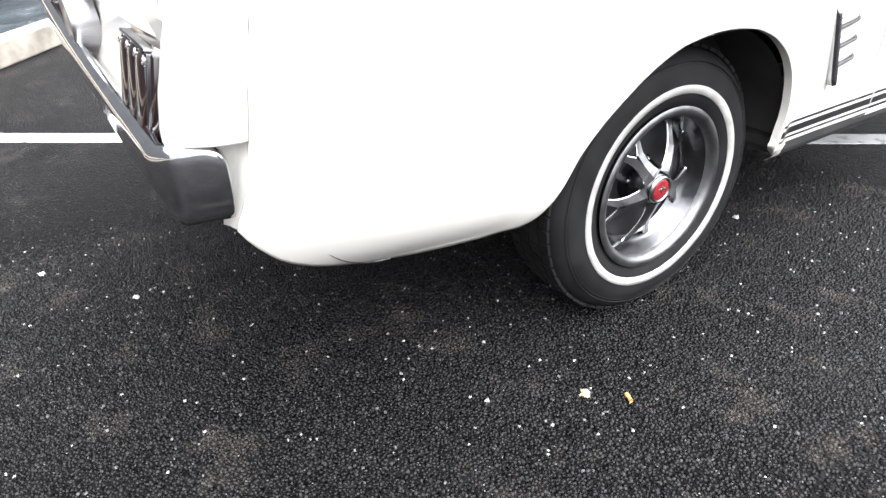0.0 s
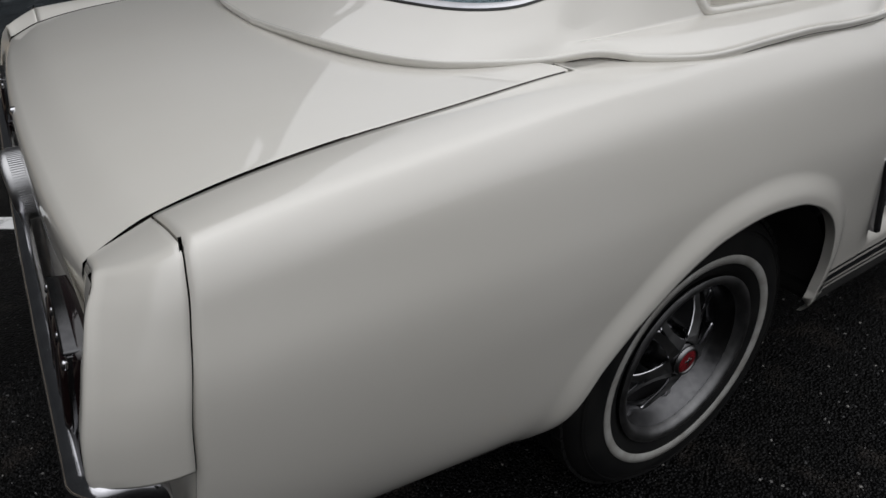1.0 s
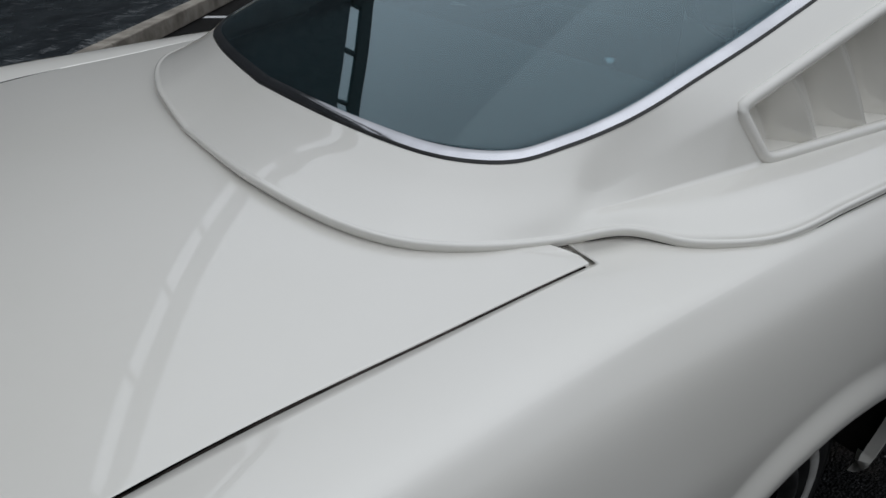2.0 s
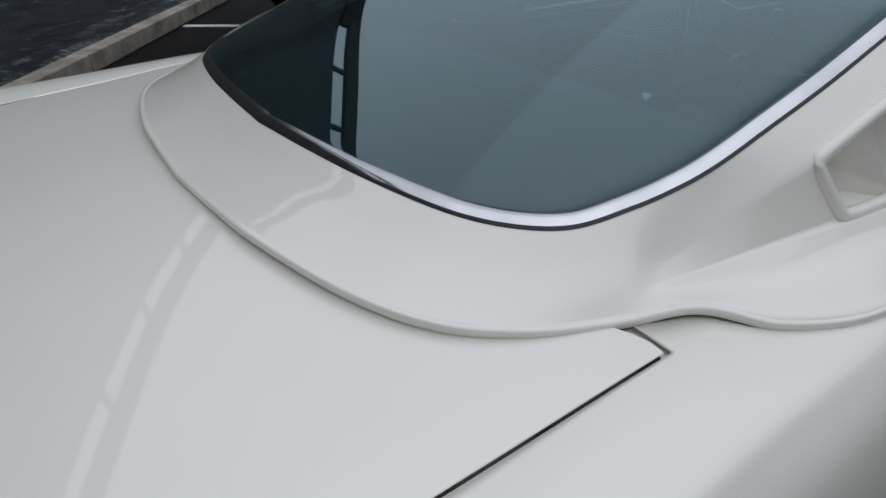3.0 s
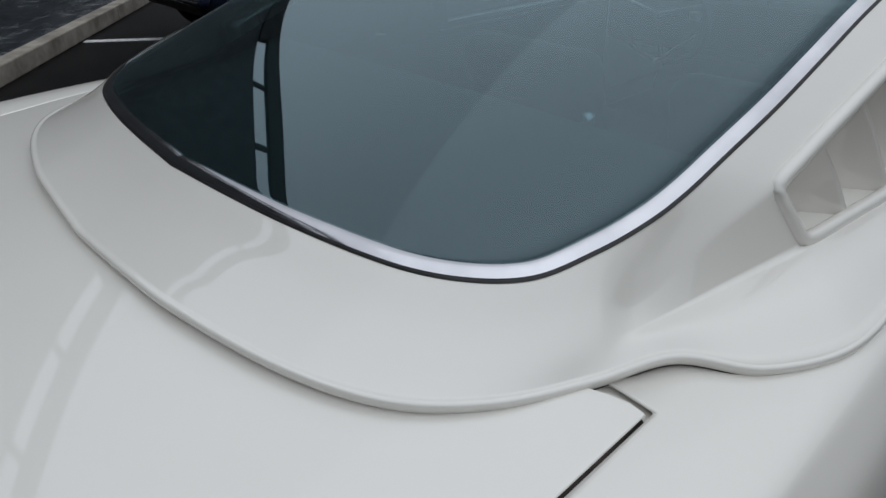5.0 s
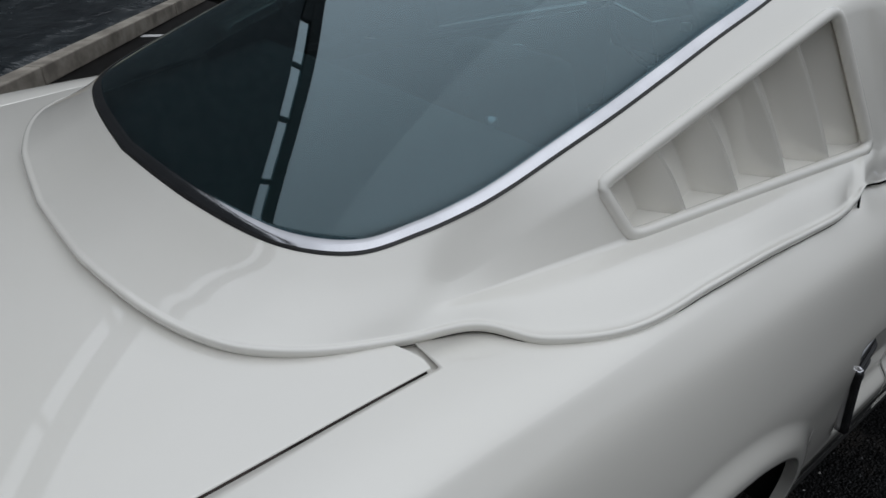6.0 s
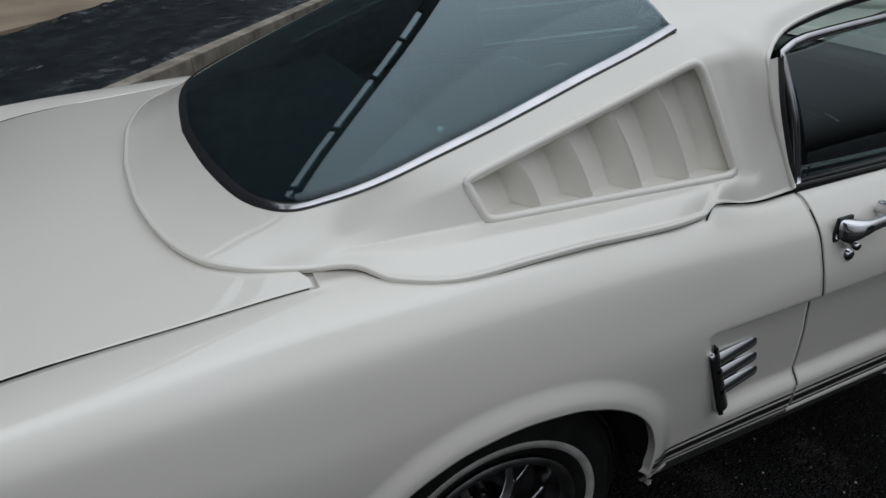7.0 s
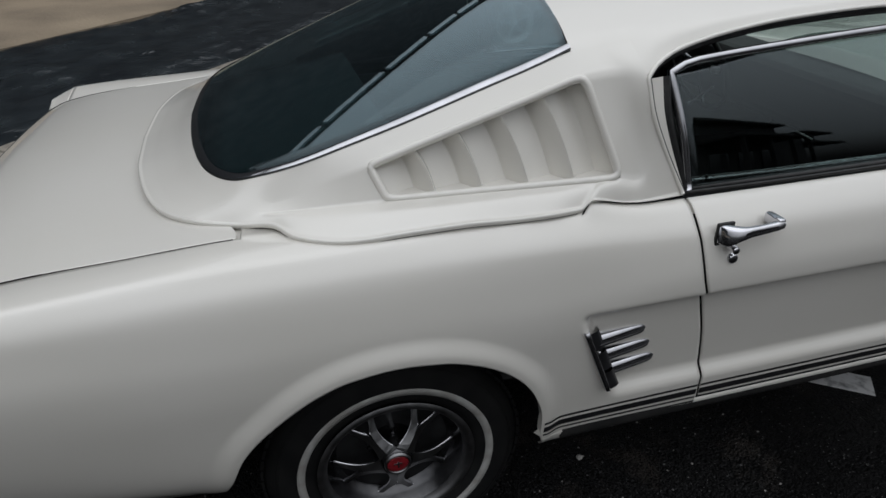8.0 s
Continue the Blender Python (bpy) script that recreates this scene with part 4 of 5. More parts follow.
# sill and tape stripes
sill_rows = []
for x in np.linspace(0.797, 2.3, 40):
    sill_rows.append([(x, -float(half_width(x, z)) + dy, z) for z, dy in ((0.358, 0.002), (0.356, -0.0005), (0.349, -0.002), (0.341, -0.002), (0.33, -0.002), (0.321, 0.0), (0.313, 0.004), (0.309, 0.013))])
both("sill", sill_rows, PAINT, ROOT, "cream white sill below the door")
sill_rows = []
for x in np.linspace(0.36, 0.797, 16):
    sill_rows.append([(x, -float(half_width(x, z)) + dy, z) for z, dy in ((0.349, 0.0), (0.346, -0.0015), (0.341, -0.002), (0.33, -0.002), (0.321, 0.0), (0.313, 0.004), (0.309, 0.013))])
both("sill_under", sill_rows, PAINT, ROOT)
for z0, z1 in ((0.411, 0.404), (0.3955, 0.377), (0.3695, 0.3635)):
    for xa, xb in ((0.357, 0.795), (0.803, 1.72)):
        P = [[(x, -float(half_width(x, z)) - 0.0014, z) for z in np.linspace(z0, z1, 4)] for x in np.linspace(xa, xb, 40)]
        both("tape_stripe", P, TAPE, ROOT, "black tape stripe along the sill")

# side ornament: slanted bar with three fins
for s in (-1, 1):
    m = np.array((1, -s, 1))
    side_y = lambda x, z: -float(half_width(x, z))
    bar = []
    for f in np.linspace(0, 1, 12):
        x, z = 0.432 + (0.512 - 0.432) * f, 0.678 + (0.486 - 0.678) * f
        y = -0.862 + 0.004 * f
        bar.append([(x - 0.003, y + 0.012, z), (x - 0.003, y - 0.004, z), (x + 0.003, y - 0.006, z), (x + 0.007, y + 0.002, z), (x + 0.009, y + 0.03, z - 0.002)])
    orn = sheet("side_ornament", np.array(bar) * m, CHROME, ROOT, "chrome three-fin side ornament in the cove")
    thicken(orn, 0.003)
    for f in (0.0, 0.33, 0.66):
        seg = [(0.437 + 0.08 * g, 0.672 - 0.192 * g) for g in np.linspace(f + 0.02, f + 0.3, 4)]
        sheet("fin_backing", np.array([[(x, -0.861, z), (x + 0.012, -0.859, z), (x + 0.024, -0.855, z), (x + 0.034, -0.848, z), (x + 0.036, -0.828, z)] for x, z in seg]) * m, TAPE, orn, "dark face between the fins")
    for x0, z0, length in ((0.462, 0.633, 0.145), (0.48, 0.583, 0.148), (0.502, 0.532, 0.148)):
        blade, shade = [], []
        for u in np.linspace(0, 1, 16):
            x, zc = x0 + length * u, z0 + 0.003 * u
            base = side_y(x0 + 0.03 + length * u * 0.8, z0 + 0.012 * u)
            h = 0.0135 * float(np.interp(u, (0, 0.1, 0.85, 0.96, 1), (0.95, 1.0, 0.72, 0.5, 0.12)))
            o = base - (0.019 * (1 - u) + 0.007) * float(np.interp(u, (0, 0.94, 1), (1, 1, 0.3)))
            blade.append([(x, base + 0.006, zc + h), (x, base - 0.001, zc + h * 0.97), (x, o + 0.55 * (base - o), zc + h * 0.9), (x, o + 0.0045, zc + h * 0.2), (x, o + 0.001, zc - h * 0.4), (x, o + 0.001, zc - h * 0.55), (x, base + 0.006, zc - h * 0.8)])
            shade.append((x, o + 0.001, zc - h * 0.75))
        fin = sheet("fin", np.array(blade) * m, TRIM, orn, "flat satin fin")
        # a dark rod paints the shade along the fin's lower edge
        rod("fin_shade", np.array(shade) * m, np.interp(np.linspace(0, 1, 16), (0, 0.9, 1), (0.0045, 0.0035, 0.001)), TAPE, fin, "dark rod for the shade under the fin", sides=8)

# ---- tail ----
rows = []
for v in np.linspace(0, 1, 14):
    z = 0.81 - 0.20 * v
    x = -0.975 - 0.028 * v + 0.018 * math.sin(math.pi * v)
    rows.append([(x - 0.012 * (1 - (y / 0.79) ** 2), y, z) for y in np.linspace(-0.79, 0.79, 41)])
sheet("tail_panel", rows, PAINT, ROOT, "cream white concave tail panel")
rows = [[(-1.0 - 0.012 * (1 - (y / 0.74) ** 2) + dx, y, z) for y in np.linspace(-0.70, 0.70, 31)] for z, dx in ((0.60, 0.02), (0.54, 0.04), (0.49, 0.055), (0.455, 0.09), (0.44, 0.15), (0.435, 0.22))]
# painted skin from the lid's rear corner to the wing cap's rear edge
rim = columns[14][12:]
high_end = float(rim[:, 2].max())
skin = []
for f in np.linspace(0, 1, 9):
    za, zb = 0.8406 - 0.069 * f, high_end - 0.001 - (high_end - 0.773) * f
    a = np.array((float(np.interp(za, (0.7716, 0.8066, 0.8286, 0.8406), (-0.9704, -0.9682, -0.966, -0.9616))) - 0.001, -0.6815, za))
    b = np.array((float(np.interp(zb, rim[::-1, 2], rim[::-1, 0])), float(np.interp(zb, rim[::-1, 2], rim[::-1, 1])), zb))
    skin.append([a + (b - a) * g for g in np.linspace(0, 1, 9)])
both("corner_skin", skin, PAINT, ROOT)
sheet("rear_valance", rows, PAINT, ROOT, "cream white valance under the rear bumper")
for s in (-1, 1):
    lamp = part("tail_lamp", box_bm(0.052, 0.19, 0.136, (0, 0, 0), 0.012, 2), LAMP_RED, ROOT, "dark red three-bar tail lamp with chrome edges", True)
    lamp.matrix_basis = pose(-0.99, s * 0.641, 0.706, 0, 12, 0)
    for k in (-1, 0, 1):
        part("lens", box_bm(0.03, 0.046, 0.118, (-0.02, k * 0.058, 0), 0.012), LAMP_RED, lamp, "dark red lens", True)
    for k in (-1.5, -0.5, 0.5, 1.5):
        part("bezel", box_bm(0.03, 0.0045, 0.122, (-0.014, k * 0.058, 0), 0.002), STEEL, lamp, "", True)
    for z in (-0.066, 0.066):
        part("bezel", box_bm(0.036, 0.178, 0.006, (-0.014, 0, z * 0.96), 0.0025), STEEL, lamp, "", True)
    # chrome blocks added as glints at the ends of the dark bezels
    for k in (-1.5, -0.5, 0.5, 1.5):
        for z in (-0.05, 0.05):
            part("bezel_glint", box_bm(0.008, 0.008, 0.012, (-0.03, k * 0.058, z), 0.003, 2), CHROME, lamp, "small chrome block for a glint on the bezel", True)
    sheet("bumper_recess", [[(float(pchip(GAP_Z, GAP_X, z)) + 0.004, s * (float(half_width(-0.93, z)) - 0.0015), z), (float(pchip(GAP_Z, GAP_X, z)) - 0.001, s * (float(half_width(-0.93, z)) - 0.012), z), (float(pchip(GAP_Z, GAP_X, z)) - 0.005, s * (float(half_width(-0.93, z)) - 0.026), z), (float(pchip(GAP_Z, GAP_X, z)) - 0.011, s * (float(half_width(-0.93, z)) - 0.036), z), (-0.985 + 0.02 * float(smooth(0.6, 0.54, z)), s * (float(half_width(-0.93, z)) - 0.042), z)] for z in np.linspace(0.532, 0.674, 15)], PAINT, ROOT)
cap = lathe("fuel_cap", [(0.0001, 0.05), (0.02, 0.05), (0.035, 0.047), (0.055, 0.044), (0.07, 0.05), (0.078, 0.048), (0.08, 0.04), (0.08, 0.0)], CAP, ROOT, "ribbed round chrome fuel cap", steps=96)
cap.rotation_euler, cap.location = (0, 0, radians(90)), (-0.985, -0.012, 0.706)
cap.scale = (0.84, 1.15, 0.84)
rib = bmesh.new()
for k in range(90):
    a = 2 * math.pi * k / 90
    r = bmesh.ops.create_cube(rib, size=1)["verts"]
    bmesh.ops.scale(rib, vec=(0.003, 0.03, 0.0025), verts=r)
    bmesh.ops.rotate(rib, cent=(0, 0, 0), matrix=Matrix.Rotation(-a, 3, "Y"), verts=r)
    bmesh.ops.translate(rib, vec=(0.0805 * math.cos(a), 0.022, 0.0805 * math.sin(a)), verts=r)
part("ribs", rib, CAP, cap)
# bumper blade that wraps round the corners
line = [(-1.036 + 0.006 * (y / 0.76) ** 2, -y) for y in np.linspace(0, 0.795, 24)]
line += [(-1.028, -0.804), (-1.025, -0.8115), (-1.019, -0.8165), (-1.01, -0.819), (-0.99, -0.8225), (-0.98, -0.825), (-0.97, -0.827), (-0.966, -0.828), (-0.961, -0.8275), (-0.9575, -0.826)]
line = np.array(line)
line = np.concatenate([line[::-1][:-1], line * (1, -1)])
rows = []
for x, y in line:
    wrap = smooth(0.797, 0.8195, abs(y))
    turn_in = min(max((x + 0.987) / 0.0302, 0.0), 1.0)
    top, low = 0.669 + 0.0045 * wrap - 0.034 * (1 - math.sqrt(1 - turn_in**2)), 0.567 - 0.008 * wrap
    nx, ny = -(1 - wrap), np.sign(y) * wrap
    prof = ((-0.009, -0.003), (-0.004, 0.001), (0.004, 0.0), (0.010, -0.0025), (0.0132, -0.006), (0.0146, -0.011), (0.0148, -0.02), (0.0142, -0.035), (0.012, -0.06), (0.006, -0.085), (-0.002, -0.098), (-0.02, -0.1))
    k = (top - low) / 0.1
    rows.append([(x + nx * a, y + ny * a, top + b * k) for a, b in prof])
bumper = sheet("rear_bumper", rows, CHROME, ROOT, "polished chrome rear bumper that wraps the corners")
thicken(bumper, 0.003)
rod_both("valance_lip", np.array([(x, -float(half_width(x, float(quarter_bottom(x)) + 0.004)) + 0.003, float(quarter_bottom(x)) + 0.0005) for x in np.linspace(-0.83, -0.68, 24)]), np.interp(np.linspace(0, 1, 24), (0, 0.4, 0.9, 1), (0.0006, 0.0018, 0.0024, 0.0008)), FLANGE, ROOT, "bright worn lip under the rear corner", sides=8)
part("boot_lock", box_bm(0.014, 0.016, 0.042, (-0.99, -0.03, 0.832), 0.004), CHROME, ROOT, "small chrome boot lock", True)


# ---- wheels ----
def wheel(at, side, owner):
    w = new("wheel")
    w.parent = owner
    w.location = at
    w.scale = (1, -side, 1)
    tagged(w, "styled steel wheel with whitewall tyre")
    tyre = lathe("tyre", [(0.19, -0.075), (0.2, -0.083), (0.215, -0.09), (0.24, -0.094), (0.262, -0.094), (0.28, -0.09), (0.297, -0.082), (0.309, -0.072), (0.315, -0.06), (0.32, -0.03), (0.3205, 0.0), (0.32, 0.03), (0.315, 0.06), (0.3, 0.08), (0.26, 0.09), (0.19, 0.075)], RUBBER, w, "black tyre", 96)
    lathe("whitewall", [(0.224, -0.0915), (0.2245, -0.0935), (0.234, -0.0953), (0.2425, -0.0962), (0.243, -0.0942)], WHITEWALL, tyre, "narrow white sidewall band", 96)
    for r in (0.285, 0.292):
        lathe("sidewall_rib", [(r - 0.0015, -0.0875), (r, -0.0895), (r + 0.0015, -0.086)], RUBBER, tyre, steps=96)
    tread = bmesh.new()
    for k in range(60):
        for j, y in enumerate((-0.05, -0.017, 0.017, 0.05)):
            a = 2 * math.pi * (k + 0.5 * (j % 2)) / 60
            v = bmesh.ops.create_cube(tread, size=1)["verts"]
            bmesh.ops.scale(tread, vec=(0.007, 0.028, 0.027), verts=v)
            bmesh.ops.translate(tread, vec=(0.3205, y, 0), verts=v)
            bmesh.ops.rotate(tread, cent=(0, 0, 0), matrix=Matrix.Rotation(-a, 3, "Y"), verts=v)
    part("tread", tread, RUBBER, tyre)
    rim = lathe("rim", [(0.186, -0.07), (0.193, -0.078), (0.193, -0.086), (0.187, -0.089), (0.181, -0.086), (0.175, -0.076), (0.168, -0.062), (0.16, -0.045), (0.154, -0.034), (0.148, -0.028), (0.142, -0.02)], STEEL, w, "worn bright steel rim", 96)
    lathe("trim_ring", [(0.170, -0.072), (0.173, -0.082), (0.178, -0.0895), (0.184, -0.0925), (0.191, -0.0925), (0.196, -0.089)], FLANGE, rim, "dull grey rim flange", steps=96)
    lathe("drum", [(0.0001, -0.008), (0.1, -0.006), (0.15, -0.015)], CHARCOAL, w, "charcoal recess behind the spokes", 64)
    lathe("hub", [(0.0001, -0.082), (0.03, -0.082), (0.036, -0.078), (0.04, -0.065), (0.048, -0.05), (0.055, -0.03), (0.06, 0.01)], STEEL, w, "steel hub", 48)
    cap = lathe("centre_cap", [(0.0001, -0.0885), (0.02, -0.0885), (0.0265, -0.0865), (0.028, -0.083)], RED, w, "red enamel cap with a bright edge", 40)
    lathe("cap_ring", [(0.026, -0.084), (0.028, -0.089), (0.031, -0.089), (0.034, -0.082)], SPOKE, cap, steps=40)
    part("badge", box_bm(0.004, 0.002, 0.02, (0.001, -0.089, 0), 0.0008), CHROME, cap, "plain bright badge")
    part("badge", box_bm(0.022, 0.002, 0.004, (0, -0.089, 0.003), 0.0008), CHROME, cap)
    for k in range(5):
        base = 0.93 + 2 * math.pi * k / 5
        # plate: a wide foot that forks towards the rim
        bm = bmesh.new()
        def place(r, a, y):
            return bm.verts.new((r * math.cos(base + a), y, r * math.sin(base + a)))
        path = ((0.043, 0.628, -0.070), (0.047, 0.50, -0.068), (0.056, 0.335, -0.064), (0.075, 0.21, -0.057), (0.10, 0.185, -0.048), (0.125, 0.235, -0.039), (0.152, 0.30, -0.03))
        fork = ((0.036, 0.0, -0.076), (0.044, 0.0, -0.074), (0.056, 0.0, -0.07), (0.078, 0.0, -0.061), (0.103, 0.02, -0.051), (0.117, 0.11, -0.045), (0.152, 0.215, -0.031))
        for sign in (1, -1):
            o = [place(r, sign * a, y) for r, a, y in path]
            i = [place(r, sign * a, y) for r, a, y in fork]
            for j in range(6):
                q = (o[j], o[j + 1], i[j + 1], i[j])
                bm.faces.new(q if sign > 0 else q[::-1])
        bmesh.ops.remove_doubles(bm, verts=bm.verts, dist=0.0005)
        spoke = part("spoke", bm, SPOKE, w, "forked steel spoke")
        thicken(spoke, 0.006)
        for sign in (1, -1):
            e = [(r * math.cos(base + sign * a), y - 0.002, r * math.sin(base + sign * a)) for r, a, y in path[1:]]
            rod("spoke_edge", spline(e, 12), 0.0036, CHROME, spoke, sides=6)
            e = [(r * math.cos(base + sign * a), y - 0.002, r * math.sin(base + sign * a)) for r, a, y in fork[4:]]
            rod("spoke_edge", spline(e, 10), 0.003, CHROME, spoke, sides=6)
        a = base + math.pi / 5
        lathe("wheel_nut", [(0.0001, -0.028), (0.006, -0.027), (0.0095, -0.02), (0.0095, 0.01)], CHROME, w, steps=6, centre=(0.062 * math.cos(a), -0.012, 0.062 * math.sin(a)), smooth=False)
    return w


for x, s in ((0.0, -1), (0.0, 1), (2.743, -1), (2.743, 1)):
    w = wheel((x, s * 0.71, 0.3205), s, ROOT)
    w.scale = (1, 1, 1) if s < 0 else (1, -1, 1)
# ---- front of the car ----
def nose_bottom(x):
    d = np.abs(x - 2.743)
    return np.where(d < 0.36, 0.33 + np.sqrt(np.maximum(0.36**2 - d**2, 0)) * 0.95, np.where(x > 3.0, 0.42, 0.345))


xs_front = np.r_[np.linspace(1.726, 2.383, 20), 2.743 - 0.36 * np.cos(np.linspace(0, np.pi, 50)), np.linspace(3.11, 3.5, 14)]
Fp = sections(np.minimum(xs_front, 2.99), nose_bottom(xs_front), None)
Fp[:, :, 0] = xs_front[:, None]
taper = 1 - 0.10 * smooth(2.6, 3.5, xs_front) ** 1.5
Fp[:, :, 1] *= taper[:, None]
both("front_wing", tucked(Fp, 0.02, "lb"), PAINT, ROOT, "cream white front wing")
rows = []
for x in np.linspace(1.78, 3.52, 30):
    w = 0.752 * (1 - 0.10 * smooth(2.6, 3.5, x) ** 1.5)
    rows.append([(x, v * w, 0.928 + 0.05 * (1 - v * v) - 0.09 * smooth(2.4, 3.6, x) ** 1.5 * (1 - v * v)) for v in np.linspace(-1, 1, 25)])
sheet("bonnet", rows, PAINT, ROOT, "cream white bonnet")
part("grille", box_bm(0.06, 1.4, 0.34, (3.47, 0, 0.7), 0.02), BLACK, ROOT, "black grille opening")
part("front_bumper", box_bm(0.07, 1.62, 0.09, (3.55, 0, 0.52), 0.03, 3), CHROME, ROOT, "chrome front bumper")
for s in (-1, 1):
    o = lathe("headlamp", [(0.0001, -0.05), (0.06, -0.045), (0.085, -0.02), (0.09, 0.02)], CHROME, ROOT, "round headlamp", 32)
    o.rotation_euler, o.location = (0, 0, radians(90)), (3.5, s * 0.6, 0.73)
    a = np.linspace(-0.05, np.pi + 0.05, 30)
    sheet("wheel_housing", [[(2.743 + 0.38 * math.cos(t), s * y, 0.32 + 0.36 * math.sin(t)) for y in (0.83, 0.5, 0.45)] for t in a], BLACK, ROOT)
# windscreen
rows = []
for v in np.linspace(0, 1, 12):
    z = 0.965 + (1.325 - 0.965) * v
    x = 1.98 - (1.98 - 1.545) * v
    w = 0.70 - 0.12 * v
    rows.append([(x - 0.10 * u * u, u * w, z - 0.03 * u * u) for u in np.linspace(-1, 1, 25)])
scr = sheet("windscreen", rows, SCREEN_GLASS, ROOT, "tinted windscreen", thick=0.005)
scr.visible_shadow = False
rod_both("screen_pillar", [(1.48, -0.60, 1.285), (1.68, -0.66, 1.11), (1.88, -0.72, 0.94)], 0.022, PAINT, ROOT, "cream white windscreen pillar")

# ---- cabin ----
sheet("cabin_floor", [[(-0.4, -0.7, 0.42), (-0.4, 0.7, 0.42)], [(1.9, -0.7, 0.42), (1.9, 0.7, 0.42)]], VINYL, ROOT, thick=0.02)
shelf = []
for x in (-0.37, -0.3, -0.15, 0.0, 0.085, 0.1, 0.105, 0.106):
    z = 0.953 + 0.19 * (min(x, 0.1) + 0.134) - (0.004 if x == 0.105 else 0.05 if x == 0.106 else 0)
    shelf.append([(x, y, z + 0.004 * math.cos(y * 3)) for y in np.linspace(-0.6, 0.6, 25)])
sheet("rear_shelf", shelf, SHELF, ROOT, "grey-green trimmed luggage shelf under the rear window", thick=0.012)
# thin dark wedge laid on the shelf, its colour standing for a shaded fold
sheet("shelf_fold_shade", [[(-0.131, -0.257, 0.957), (-0.128, -0.316, 0.958)], [(-0.04, -0.278, 0.975), (-0.04, -0.303, 0.975)], [(0.047, -0.293, 0.992), (0.047, -0.296, 0.992)]], VINYL, ROOT, "dark pointed patch for a shaded fold in the shelf trim", thick=0.003)
part("dashboard", box_bm(0.25, 1.36, 0.22, (1.75, 0, 0.86), 0.05, 3), VINYL, ROOT, "dark padded dashboard")
lathe("shelf_knob", [(0.0001, -0.03), (0.01, -0.028), (0.012, -0.015), (0.006, 0.0)], CHROME, ROOT, "small chrome latch knob", 20, (0, 0, 0)).matrix_basis = Matrix.Translation((0.103, -0.332, 1.0)) @ Matrix.Rotation(radians(-90), 4, "X")
for s in (-1, 1):
    seat = part("seat", box_bm(0.5, 0.5, 0.16, (1.1, s * 0.35, 0.52), 0.05, 3), VINYL, ROOT, "dark vinyl bucket seat", True)
    bm = box_bm(0.12, 0.48, 0.42, (0, 0, 0.21), 0.05, 3)
    bmesh.ops.rotate(bm, cent=(0, 0, 0), matrix=Matrix.Rotation(radians(-16), 3, "Y"), verts=bm.verts)
    bmesh.ops.translate(bm, vec=(0.88, s * 0.35, 0.52), verts=bm.verts)
    part("seat_back", bm, VINYL, seat, "", True)
    sheet("inner_trim", [[(-0.2, s * 0.66, 0.5), (-0.2, s * 0.62, 0.9)], [(1.7, s * 0.72, 0.5), (1.7, s * 0.72, 0.9)]], VINYL, ROOT, thick=0.01)
    sheet("sail_trim", SH[S0 - 12:, 8:][:, ::2] * np.array((1, -s * 0.84, 1)) + np.array((0, 0, -0.012)), VINYL, ROOT)
a = np.linspace(0, 2 * np.pi, 40, endpoint=False)
ring = np.stack([0 * a, 0.19 * np.cos(a), 0.19 * np.sin(a)], -1)
steer = rod("steering_wheel", ring, 0.011, VINYL, ROOT, "thin rimmed steering wheel", closed=True, up=(1, 0, 0))
for t in (0.3, math.pi - 0.3, -math.pi / 2):
    rod("wheel_spoke", [(0, 0, 0), (0, 0.19 * math.cos(t), 0.19 * math.sin(t))], 0.008, CHROME, steer, up=(1, 0, 0))
steer.matrix_basis = Matrix.Translation((1.52, 0.38, 0.9)) @ Matrix.Rotation(radians(-22), 4, "Y")

for s in (-1, 1):
    garnish = spline([(0.685, s * 0.69, 0.934), (1.0, s * 0.7, 0.932), (1.52, s * 0.7, 0.93)], 20)
    strip = rod("sill_garnish", garnish, 0.0095, CHROME, ROOT, "bright inner window sill strip", sides=10)
    rod("lower_bead", garnish + (0.0, -s * 0.006, -0.02), 0.003, CHROME, strip, sides=8)
    rod("lock_button", [(0.72, s * 0.69, 0.93), (0.72, s * 0.69, 0.962)], 0.004, CHROME, strip, up=(0, 1, 0))
    rest = part("armrest", box_bm(0.2, 0.06, 0.05, (1.05, s * 0.69, 0.80), 0.02, 3), SHELF, ROOT, "grey padded armrest on the door", True)
    rod("door_pull", [(1.0, s * 0.66, 0.815), (1.04, s * 0.65, 0.835), (1.1, s * 0.65, 0.838), (1.15, s * 0.66, 0.82)], 0.006, CHROME, rest)

# pale lever, block and rod added to stand for glints in the dark cabin
lever = rod("column_lever", [(1.49, 0.345, 0.745), (1.49, 0.28, 0.8), (1.49, 0.216, 0.852)], 0.0045, SILVER, ROOT, "slim lever, pale for a glint, under the steering wheel", sides=10)
part("lever_knob", box_bm(0.03, 0.016, 0.02, (1.49, 0.343, 0.747), 0.007, 3), SILVER, lever, "", True)
part("glint_block", box_bm(0.02, 0.04, 0.03, (1.49, 0.225, 0.915), 0.006, 2), SILVER, ROOT, "small pale block standing for a glint in the cabin", True)
rod("glint_rod", [(1.425, -0.3, 0.853), (1.498, -0.3, 0.818)], 0.003, SILVER, ROOT, "slim pale rod standing for a glint in the cabin", sides=8)
wiper = rod("wiper_blade", [(1.876, 0.33, 1.045), (1.85, 0.08, 1.082), (1.815, -0.2, 1.118)], 0.007, SEAL, ROOT, "black windscreen wiper", sides=8)
rod("wiper_arm", [(1.878, 0.19, 1.066), (1.85, 0.09, 1.095), (1.825, 0.0, 1.118)], 0.005, SEAL, wiper, sides=8)

